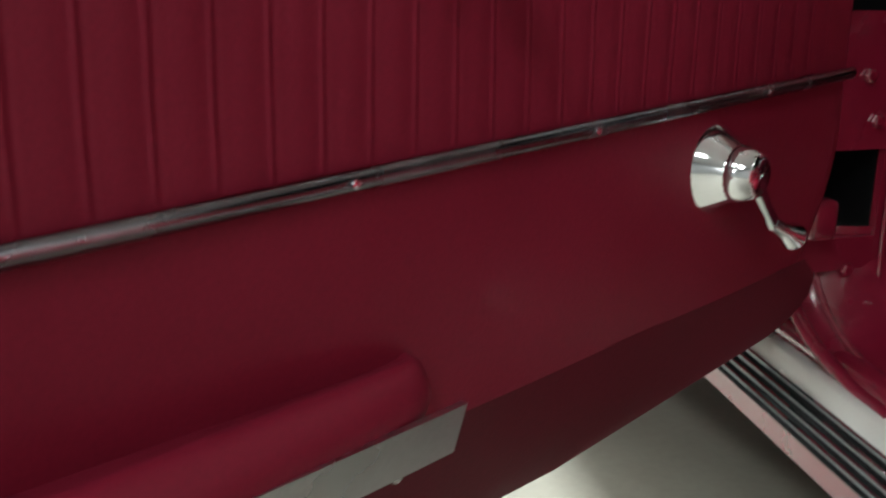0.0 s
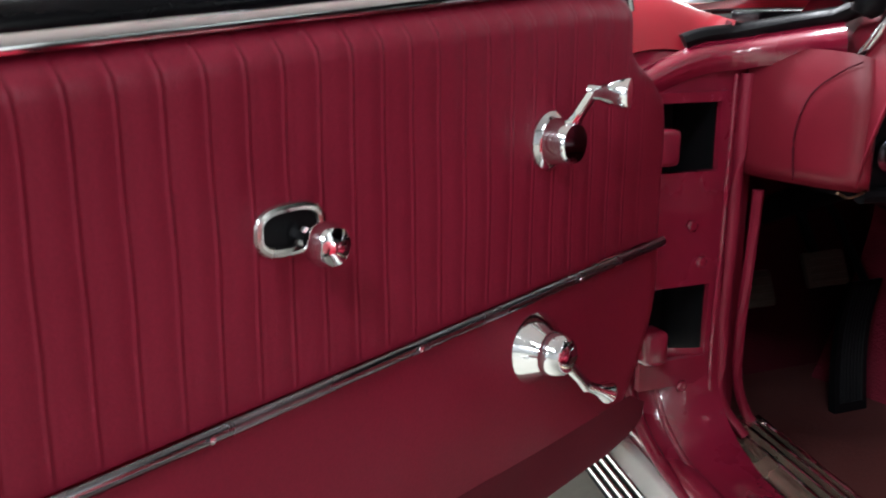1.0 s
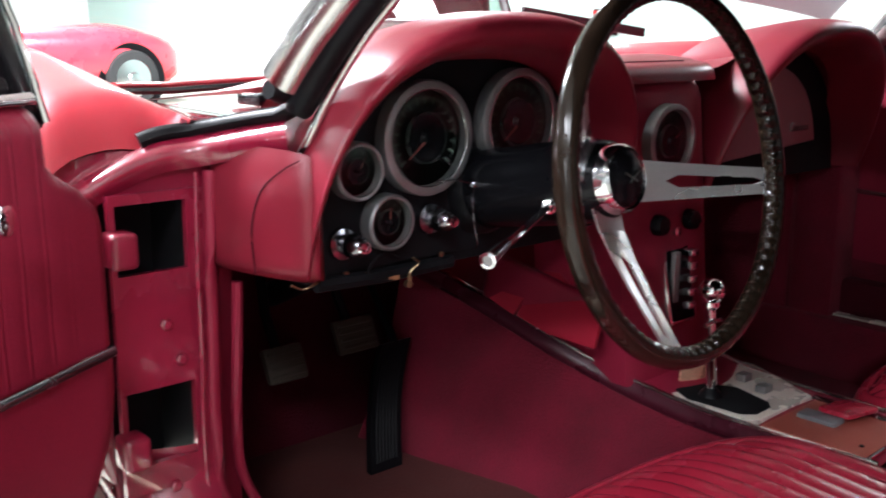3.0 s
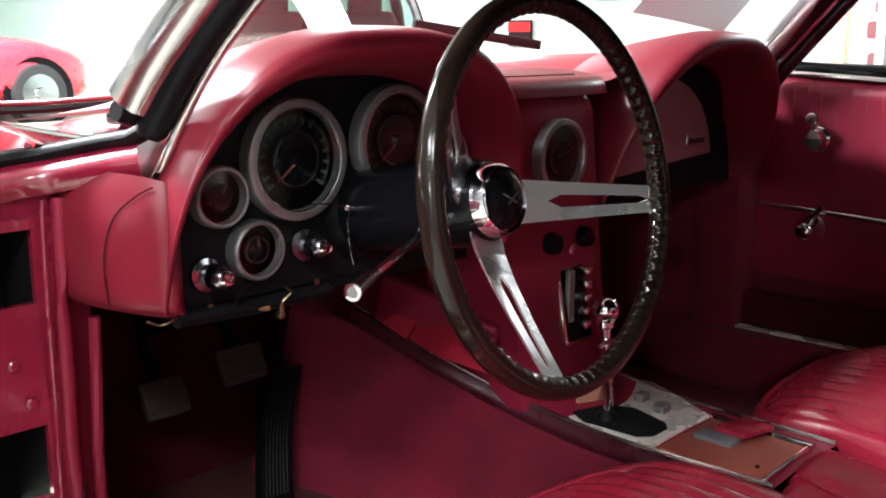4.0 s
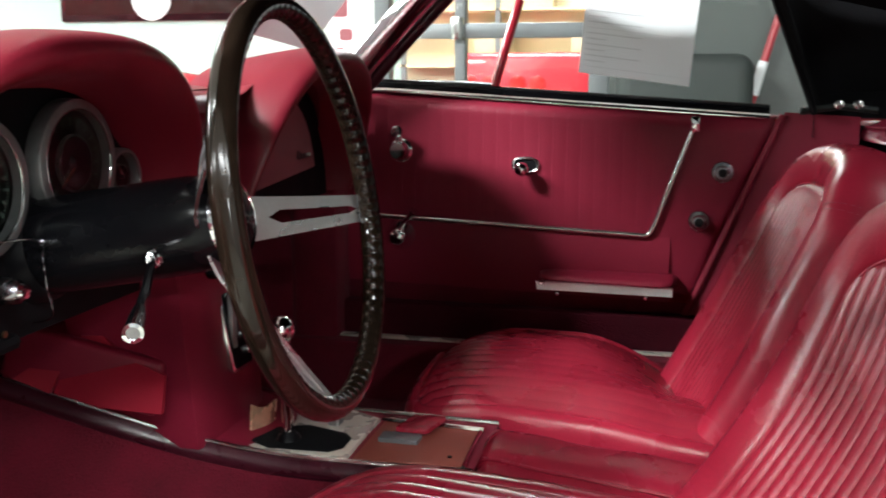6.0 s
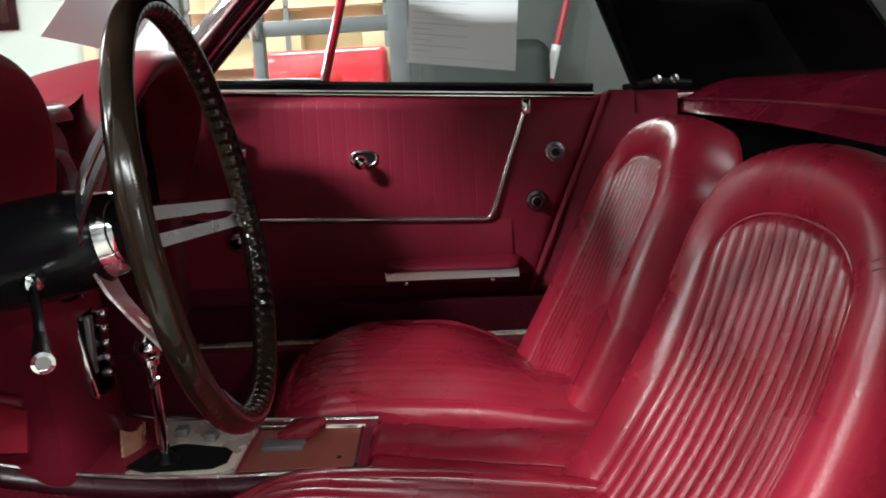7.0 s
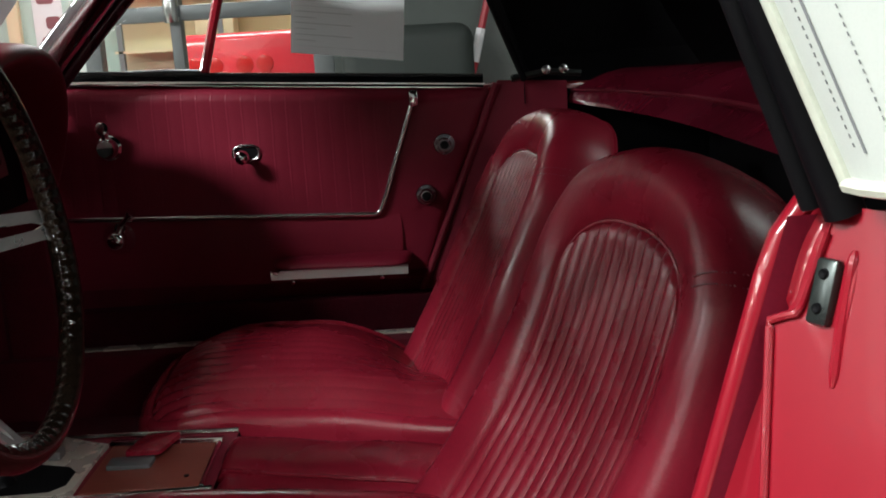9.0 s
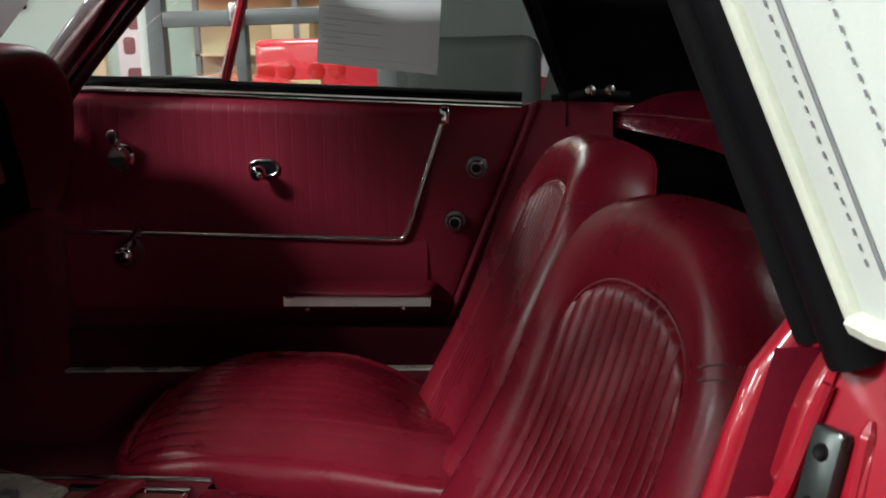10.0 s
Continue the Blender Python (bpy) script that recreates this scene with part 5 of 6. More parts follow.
def flank(s, y0, y1):
    """The lower side of the body, tucked in towards the sill and open round the wheels."""
    def f(a, b):
        y = y0 + (y1 - y0) * b
        top = skin((s * 0.868 + 0.87) / 1.74, 0.5)[2] - 0.03
        cut = 0.35
        for yw in (1.17, -1.34):
            if abs(y - yw) < 0.37:
                cut = max(cut, 0.33 + (0.37 ** 2 - (y - yw) ** 2) ** 0.5)
        z = min(top, cut) + (top - min(top, cut)) * (1 - a)
        end = max(0, (abs(y + 0.1) - 1.75) / 0.45) ** 2
        return (s * (0.866 + 0.010 * math.sin(math.pi * a) - 0.05 * a * a - 0.30 * min(1, end)), y, z - 0.05 * end)
    return f
part("front_fender", sheet(flank(-1, 0.17, 2.05), 8, 60), PAINT, body, "glossy red front fender")
part("front_fender", sheet(flank(1, 0.17, 2.05), 8, 60), PAINT, body, "glossy red front fender")
part("nose", sheet(lambda a, b: (-0.60 + 1.20 * a, 2.04 + 0.10 * math.sin(math.pi * a) * math.sin(math.pi * b), 0.30 + 0.22 * b), 20, 8), PAINT, body)
part("rear_flank", sheet(flank(-1, -2.2, -0.86), 8, 50), PAINT, body, "glossy red rear fender")
part("rear_flank", sheet(flank(1, -2.2, -0.86), 8, 50), PAINT, body, "glossy red rear fender")
part("tail_deck", sheet(lambda a, b: (-0.85 + 1.70 * a, -1.24 - 0.96 * b, 0.76 + 0.05 * math.sin(math.pi * a) - 0.16 * b * b - 0.10 * abs(2 * a - 1) ** 6), 24, 12), PAINT, body, "glossy red rear deck")
part("tail_panel", sheet(lambda a, b: (-0.58 + 1.16 * a, -2.2 - 0.06 * math.sin(math.pi * a), 0.32 + 0.32 * b), 16, 6), PAINT, body)
for s in (-1, 1):
    for y in (1.17, -1.34):
        w = part("wheel", lathe([(0.19, -0.09), (0.30, -0.09), (0.325, -0.05), (0.325, 0.05), (0.305, 0.085), (0.21, 0.088)], (s * 0.735, y, 0.325), (s, 0, 0), 36, cap=False), TYRE, body, "black tyre")
        part("rim", lathe([(0.21, 0.083), (0.19, 0.060), (0.09, 0.065), (0.06, 0.085), (0, 0.09)], (s * 0.735, y, 0.325), (s, 0, 0), 28), CHROME, w)
part("underbody", block((-0.25, -1.0, 0.19), (0.35, 1.9, 0.234), 0.01), RUBBER, body)
part("rear_jamb", block((0.705, -0.90, 0.26), (0.845, -0.66, 0.79), 0.01), PAINT, body)
part("passenger_rocker", block((0.70, -0.75, 0.27), (0.82, 0.9, 0.34), 0.01), POLISHED, body)
part("hood_edge", tube([(-0.52, 0.60, 0.812), (-0.40, 0.68, 0.806), (-0.20, 0.76, 0.806), (0.1, 0.78, 0.808)], 0.008, 8, flat=0.6), PAINT, body)
part("hood_gap", tube([(-0.52, 0.592, 0.804), (-0.40, 0.672, 0.797), (-0.20, 0.752, 0.797), (0.1, 0.772, 0.799)], 0.006, 6), RUBBER, body)
part("cowl_vent", block((-0.42, 0.37, 0.790), (0.42, 0.43, 0.806), 0.004), GLOSSBLACK, body)
wiper = part("wiper_arm", tube([(-0.10, 0.43, 0.815), (0.02, 0.40, 0.865), (0.20, 0.385, 0.900)], 0.005, 8), BLACK, body, "black wiper arm")
part("wiper_blade", block((-0.14, -0.005, -0.008), (0.14, 0.005, 0.008), 0.002, 2, Matrix.Translation((0.24, 0.375, 0.904)) @ pose(0, 0, 0, 0, 7, -8)), RUBBER, wiper)
# windshield posts and glass
def post(s):
    inner = curve_pts([(s * 0.594, 0.018, 0.762), (s * 0.590, 0.010, 0.776), (s * 0.588, -0.006, 0.797), (s * 0.577, -0.018, 0.829), (s * 0.568, -0.056, 0.877), (s * 0.558, -0.092, 0.915), (s * 0.528, -0.185, 1.01)], 8)
    if s < 0:
        part("post_bead", tube(inner, 0.0048, 10), DULLCHROME, body, "bright edge of the windshield post")
        part("post_seal", tube([p + Vector((s * 0.014, 0.020, 0)) for p in inner[20:]], [0.010, 0.0135] + [0.0155] * (len(inner) - 22), 12), RUBBER, body, "black post weatherstrip")
        part("corner_gasket", tube([(-0.624, 0.012, 0.836), (-0.612, 0.014, 0.834), (-0.600, 0.010, 0.840)], (0.009, 0.013, 0.012), 10), RUBBER, body, "black rubber corner at the post's foot")
        part("windshield_post", tube([p + Vector((s * 0.034, 0.046, 0.0)) for p in inner[27:]], 0.019, 14, flat=1.3), DULLCHROME, body, "polished windshield post")
    else:
        mid = curve_pts([(0.640, 0.080, 0.825), (0.628, 0.040, 0.868), (0.606, -0.035, 0.940), (0.570, -0.135, 1.03)], 8)
        part("windshield_post", tube(mid, 0.027, 16), CHROME, body, "polished windshield post")
        part("post_edge", tube([p + Vector((0.012, -0.034, -0.012)) for p in mid], 0.011, 12), MAROON, body, "dark maroon inner edge of the post")
        part("post_plate", prism([(0.083, 0.834), (0.042, 0.866), (0.026, 0.835), (0.035, 0.797), (0.044, 0.778), (0.066, 0.757), (0.090, 0.765)], lambda a, b, d: Vector((d, a, b)), 0.628, 0.642, 0.004), MAROON, body, "dark painted plate at the post's foot")
        part("plate_clip", block((0.618, 0.050, 0.806), (0.630, 0.062, 0.824), 0.003), CHROME, body)
        part("plate_clip", lathe([(0.006, 0), (0.006, 0.006), (0, 0.008)], (0.630, 0.066, 0.793), (-1, -0.3, 0), 12), DULLCHROME, body)
        part("post_foot", tube(curve_pts([(0.632, 0.060, 0.82), (0.628, 0.040, 0.79), (0.630, 0.055, 0.772)], 6), 0.010, 10), DULLCHROME, body)
post(-1)
post(1)
def shield(a, b):
    x = (-0.60 + 0.05 * b) + (1.20 - 0.10 * b) * a
    y = 0.03 + 0.33 * max(0, 1 - (2 * a - 1) ** 2) ** 0.8 - b * (0.20 + 0.10 * (1 - (2 * a - 1) ** 2))
    return (x, y, 0.825 + 0.27 * b)
part("windshield", sheet(shield, 24, 6), GLASS, body, "clear curved windshield", shadow=False)
part("header", tube([shield(a, 1.02) for a in steps(0, 1, 25)], 0.025, 10), CHROME, body)
part("catch", merge(block((0.612, 0.045, 0.768), (0.634, 0.072, 0.806), 0.004), lathe([(0.009, 0), (0.009, 0.008), (0, 0.010)], (0.622, 0.046, 0.784), (0, -1, 0), 14)), DULLCHROME, body, "small chrome catch on the post")
# passenger sill and the inner rear quarter
part("passenger_sill", block((0.60, -0.70, 0.24), (0.69, 0.25, 0.366), 0.006), CARPET, body)
# The sill's shadow is put into this strip's darker colour.
part("sill_carpet", block((0.656, -0.70, 0.353), (0.700, 0.20, 0.432), 0.01), SHADECARPET, body, "carpeted sill edge, red darkened for its shadow")
part("passenger_scuff", block((0.632, -0.62, 0.365), (0.654, 0.10, 0.3695), 0.002), SATINPLATE, body, "bright passenger scuff plate")
part("passenger_pillar", block((0.62, 0.08, 0.25), (0.70, 0.17, 0.80), 0.01), CARPET, body)
part("passenger_kick", block((0.615, 0.17, 0.25), (0.63, 0.62, 0.80)), CARPET, body)
def quarter(s):
    def f(a, b):
        z = 0.26 + (0.80 - 0.26) * b
        y0 = 0.160 - rear(z)
        return (s * (0.690 - 0.045 * a), y0 + (-0.835 - y0) * a, z - 0.005 * a)
    return f
part("quarter_trim", sheet(quarter(1), 16, 16), VINYL, body, "red vinyl rear quarter trim")
# Rest of the quarter trim as a black sheet, in place of its shade.
part("quarter_rear", sheet(lambda a, b: (0.668 - 0.03 * a, -0.83 - 0.30 * a, 0.26 + 0.52 * b), 6, 6), CLOTH, body, "black sheet standing in for shade behind the seats")
part("quarter_edge", tube([(0.688, 0.160 - rear(z), z) for z in steps(0.36, 0.795, 12)], 0.007, 8), VINYL, body)
def deck(a, b):
    """The rear shelf: a ribbed front face, a crease, then a glossy slope up to the rear window."""
    x = -0.655 + 1.31 * a
    side = (abs(x) / 0.655) ** 4
    yl, zl = -0.955 + 0.115 * side, 0.742 + 0.014 * side
    yc, zc = -1.000 + 0.155 * side, 0.773 + 0.004 * side
    yt, zt = -1.170 + 0.200 * side, 0.824 - 0.012 * side
    if b < 0.3:
        k = b / 0.3
        rib = 0.0022 * min(1, abs(math.sin(math.pi * x / 0.014)) * 2) * min(1, 5 * k, 5 * (1 - k))
        return (x, yl + (yc - yl) * k + rib, zl + (zc - zl) * k)
    k = (b - 0.3) / 0.7
    return (x, yc + (yt - yc) * k, zc + (zt - zc) * k + 0.010 * math.sin(math.pi * k) + 0.003 * math.sin(9 * x) * k)
part("rear_deck", sheet(deck, 300, 30), DIMPAINT, body, "glossy red trimmed shelf behind the seats")
part("deck_bead", tube([Vector(deck(a, 0.30)) + Vector((0, 0.001, 0.001)) for a in steps(0.0, 1.0, 40)], 0.0032, 8), VINYL, body, "red piped crease")
part("deck_bright", tube([(x, -1.163, 0.8295) for x in steps(-0.42, 0.42, 20)], 0.0032, 8), DULLCHROME, body, "bright strip under the rear window")
part("deck_cover", sheet(lambda a, b: Vector(deck(a, 1.0)).lerp(Vector((-0.70 + 1.40 * a, -1.32, 0.775)), b), 24, 4), PAINT, body)
part("rear_bulkhead", block((-0.66, -1.10, 0.25), (0.69, -1.08, 0.765)), CLOTH, body, "black carpeted bulkhead")
# lock pillar of the driver's side with the striker
def jamb(a, b):
    """Rolled lip, recessed strip, a stepped ledge and the slanting outer face."""
    z = 0.34 + 0.463 * b
    xl = -0.636 - 0.05 * (0.79 - z)
    k = min(1, max(0, (0.757 - z) / 0.007))
    k = k * k * (3 - 2 * k)
    xb = -0.6615 * (1 - k) + (-0.650 - 0.34 * max(0, 0.75 - z)) * k
    xb = max(xb, xl - 0.062)
    yl = -0.717 - 0.286 * (z - 0.666)
    bend = max(0, (z - 0.772) / 0.031)
    yl -= 0.010 * bend ** 2
    def plane(x):
        return -0.757 + 0.545 * (x + 0.666) - 0.33 * (z - 0.765)
    if a < 0.35:
        t = a / 0.35
        x = xl + (xb + 0.001 - xl) * t
        deep = 0.011 * min(1, 5 * t, max(0, 9 * (1 - t)))
        return (x, yl + (plane(xb) - yl) * t - deep, z)
    if a < 0.40:
        t = (a - 0.35) / 0.05
        return (xb - 0.001 * t, plane(xb) + 0.0012 * math.sin(math.pi * t), z)
    x = xb + (-0.845 - xb) * (a - 0.40) / 0.60
    return (x, plane(x), z)
part("lock_pillar", sheet(jamb, 80, 150), PAINT, body, "glossy red lock pillar with a stepped ledge")
lip_line = [Vector(jamb(0, b)) + Vector((0.003, 0.0, 0)) for b in steps(0, 1, 26)]
part("pillar_lip", tube(lip_line + [lip_line[-1] + Vector((-0.006, -0.008, 0.003)), lip_line[-1] + Vector((-0.016, -0.014, -0.001))], 0.0062, 10), PAINT, body, "rolled red pillar edge")
def pillar_face(x, z):
    return Vector((x, -0.757 + 0.545 * (x + 0.666) - 0.33 * (z - 0.765) + 0.0004, z))
ridge = curve_pts([pillar_face(-0.6755, 0.786), pillar_face(-0.6770, 0.775), pillar_face(-0.6795, 0.761), pillar_face(-0.682, 0.748), pillar_face(-0.686, 0.730)], 6)
part("pillar_ridge", tube(ridge, [0.0010, 0.0018] + [0.0024] * (len(ridge) - 4) + [0.0018, 0.0010], 8), PAINT, body, "raised crease beside the striker")
part("ledge_bead", tube([Vector(jamb(0.375, b)) + Vector((0, 0.0004, 0)) for b in steps(0.60, 0.975, 60)], 0.0020, 8), PAINT, body)
part("inner_quarter", sheet(lambda a, b: (-0.640 + 0.02 * a - 0.05 * (0.45 - 0.455 * b), -0.716 - 0.34 * a - 0.286 * (0.34 + 0.455 * b - 0.666), 0.34 + 0.455 * b), 6, 8), VINYL, body)
SM = Matrix.Translation((-0.6698, -0.7596, 0.767)) @ pose(0, 0, 0, 16, 0, 28.6)
strk = part("striker_plate", block((-0.0055, -0.002, -0.0145), (0.0055, 0.0045, 0.0145), 0.0018, 2, SM), DARKSTEEL, body, "dark grey steel striker plate")
for dz in (-0.0075, 0.0075):
    part("striker_hole", lathe([(0.0026, 0), (0.0020, 0.0012), (0.0010, 0.0004), (0, 0.0004)], SM @ Vector((0, 0.0045, dz)), SM.to_3x3() @ Vector((0, 1, 0)), 12), BLACK, strk)
for dx, top, low in ((0.0110, 0.017, -0.021),):
    part("pillar_ridge", tube([SM @ Vector((-dx, -0.001, z)) for z in steps(low, top, 6)], [0.0006, 0.0018, 0.0024, 0.0024, 0.0018, 0.0006], 8), PAINT, body)
def rearfender(a, b):
    return (-0.848 + 0.10 * b ** 3, -0.84 - 0.45 * a, 0.34 + 0.47 * b)
part("rear_fender", sheet(rearfender, 12, 16), PAINT, body, "glossy red rear fender")
part("rear_fender_top", sheet(lambda a, b: (-0.75 + 0.12 * b, -0.86 - 0.45 * a, 0.79 + 0.006 * math.sin(math.pi * b)), 10, 6), PAINT, body)

# ---- folding top ----
top = thing("folding_top", "raised white vinyl folding top with black lining", "convertible top")
def roof(a, b):
    x = -0.64 + 1.28 * a
    s = 2 * a - 1
    head = 0.03 + 0.33 * max(0, 1 - s * s) ** 0.8 - 0.20 - 0.10 * (1 - s * s)
    y = head + (-0.985 - head) * b
    z = 1.10 + 0.06 * (1 - s * s) * min(1, 0.2 + 3 * b) + 0.05 * math.sin(math.pi * b) - 0.06 * b - 0.10 * abs(s) ** 6 * min(1, 4 * b)
    return Vector((x, y, z))
part("roof_cloth", sheet(roof, 30, 16, lambda a, b: roof(a, b) + Vector((0, 0, 0.008))), WHITETOP, top)
part("lining", sheet(lambda a, b: roof(a, b) - Vector((0, 0, 0.006)), 30, 16), CLOTH, top, "black inner lining")
def rear_cloth(a, b, off=0.0):
    """The rear curtain, from the roof's end down to the deck."""
    x = -0.64 + 1.28 * a
    t = roof(a, 1.0)
    e = Vector((x, -1.215 + 0.14 * abs(2 * a - 1) ** 3, 0.795))
    return t.lerp(e, b) + Vector((0, 0.012 * math.sin(math.pi * b) - off, 0.012 * math.sin(math.pi * b)))
def curtain(a0, a1, b0, b1, off=0.0):
    return lambda a, b: rear_cloth(a0 + (a1 - a0) * a, b0 + (b1 - b0) * b, off)
for a0, a1, b0, b1 in ((0.0, 0.16, 0, 1), (0.84, 1.0, 0, 1), (0.16, 0.84, 0, 0.20), (0.16, 0.84, 0.95, 1)):
    part("rear_curtain", sheet(curtain(a0, a1, b0, b1), 14, 12, curtain(a0, a1, b0, b1, 0.008)), CLOTH, top, "black lining of the rear curtain")
part("rear_window", sheet(curtain(0.16, 0.84, 0.20, 0.95, 0.004), 16, 10), SMOKE, top, "smoky clear plastic rear window", shadow=False)
def side_edge(s, b):
    """The quarter's front edge from belt to roof."""
    return Vector((s * (0.683 - 0.068 * b), -0.7625 + 0.104 * b, 0.816 + 0.285 * b))
def side_cloth(s, off):
    """The quarter swells outwards behind its edge and runs back to the deck."""
    def f(a, b):
        p = side_edge(s, b)
        q = Vector((s * (0.66 - 0.03 * b), -1.08 + 0.10 * b, 0.830 + 0.24 * b))
        p1, p2 = p + Vector((s * 0.075, -0.004, 0.0)), Vector((s * (0.74 - 0.04 * b), -0.92 + 0.03 * b, 0.83 + 0.27 * b))
        return (1 - a) ** 3 * p + 3 * a * (1 - a) ** 2 * p1 + 3 * a * a * (1 - a) * p2 + a ** 3 * q + Vector((s * off, 0.3 * off, 0))
    return f
part("quarter_hem", sheet(lambda a, b: side_cloth(1, -0.008)(a, 0) + Vector((-0.010 * b, 0, 0.012 - 0.070 * b)), 24, 4, lambda a, b: side_cloth(1, -0.004)(a, 0) + Vector((-0.010 * b, 0, 0.012 - 0.070 * b))), CLOTH, top, "black cloth hem above the quarter")
for s in (-1, 1):
    part("quarter_cloth", sheet(side_cloth(s, 0.006), 24, 16, side_cloth(s, 0.0)), WHITETOP, top, "white vinyl quarter")
    part("quarter_lining", sheet(side_cloth(s, -0.004), 16, 12), CLOTH, top)
    part("side_frame", tube([Vector((s * 0.646, -0.760 + 0.112 * b, 0.806 + 0.285 * b)) for b in steps(-0.02, 1, 14)], 0.0058, 10), BLACK, top, "black folding frame rail")
    part("side_seal", tube([Vector((s * (0.664 - 0.03 * b), -0.7655 + 0.106 * b, 0.808 + 0.285 * b)) for b in steps(-0.03, 1, 14)], 0.0088, 12), RUBBER, top, "black rubber weatherstrip")
hem = [side_edge(-1, b) + Vector((-0.003, 0.001, 0.0)) for b in steps(0.0, 1, 20)]
part("hem", tube(hem, 0.0050, 10, flat=0.8), CREAM, top, "cream bound edge")
sewn = side_cloth(-1, 0.0064)
part("hem_low", tube([side_cloth(-1, 0.004)(a, 0.0) for a in steps(0, 1, 20)], 0.0055, 8, flat=0.7), CREAM, top)
part("cloth_seam", tube([sewn(0.085, b) for b in steps(0.05, 1, 20)], 0.0006, 6), GREYM, top)
bm = bmesh.new()
for a in (0.062, 0.150):
    for k in range(76):
        p, q = sewn(a, 0.06 + 0.0122 * k), sewn(a, 0.07 + 0.0122 * k)
        b2 = block((-0.00022, -0.00022, -0.0009), (0.00022, 0.00022, 0.0009), m=basis(p, q - p))
        bm = merge(bm, b2)
part("stitching", bm, GREYM, top, "grey stitched seam", smooth=False)
for y in (-0.80, -0.83):
    part("top_pivot", lathe([(0.008, 0), (0.008, 0.014), (0, 0.016)], (0.655, y, 0.815), (-1, 0, 0), 12), DULLCHROME, top)
part("pivot_bar", tube([(0.652, -0.74, 0.803), (0.650, -0.80, 0.812), (0.645, -0.86, 0.806)], 0.006, 8), DARKSTEEL, top)

# ---- pedals ----
for x, y, z, w, name, lab in ((-0.396, 0.372, 0.424, 0.066, "clutch_pedal", "dark clutch pedal with a ribbed rubber pad"), (-0.272, 0.372, 0.442, 0.074, "brake_pedal", "dark brake pedal with a ribbed rubber pad")):
    ped = thing(name, lab, "pedal")
    m = Matrix.Translation((x, y, z)) @ pose(0, 0, 0, -25, 0, 0)
    padp = part("pedal_pad", block((-w / 2, -0.012, -0.026), (w / 2, 0.0, 0.026), 0.005, 2, m), PEDAL, ped)
    for k in range(4):
        part("pad_rib", block((-w / 2 + 0.006, -0.015, -0.019 + 0.011 * k), (w / 2 - 0.006, -0.011, -0.014 + 0.011 * k), 0.001, 1, m), PEDAL, padp)
    part("pedal_arm", tube([(x, y + 0.005, z), (x + 0.01, y + 0.06, z + 0.06), (x + 0.02, y + 0.10, z + 0.20)], 0.008, 8), BLACK, ped)
gas = thing("accelerator_pedal", "black hinged accelerator pedal", "pedal")
def tread(a, b):
    q = Vector((-0.285, 0.275, 0.263)).lerp(Vector((-0.205, 0.350, 0.425)), b)
    return q + Vector((0.056 * (a - 0.5), 0.012 * math.sin(math.pi * b), 0.004 * math.sin(math.pi * b)))
pedal_face = part("treadle", sheet(tread, 8, 24, lambda a, b: tread(a, b) + Vector((0, 0.012, -0.004))), RUBBER, gas, "long black rubber treadle")
for k in range(7):
    part("tread_rib", tube([tread(0.18 + 0.107 * k, b) + Vector((0, -0.001, 0.001)) for b in steps(0.06, 0.94, 10)], 0.0018, 6), RUBBER, pedal_face)
part("pedal_rod", tube([(-0.205, 0.355, 0.42), (-0.19, 0.44, 0.50), (-0.19, 0.52, 0.56)], 0.006, 8), BLACK, gas)
part("steering_shaft", tube([(-0.345, 0.02, 0.70), (-0.33, 0.30, 0.58), (-0.31, 0.56, 0.47)], 0.02, 12), BLACK, column)

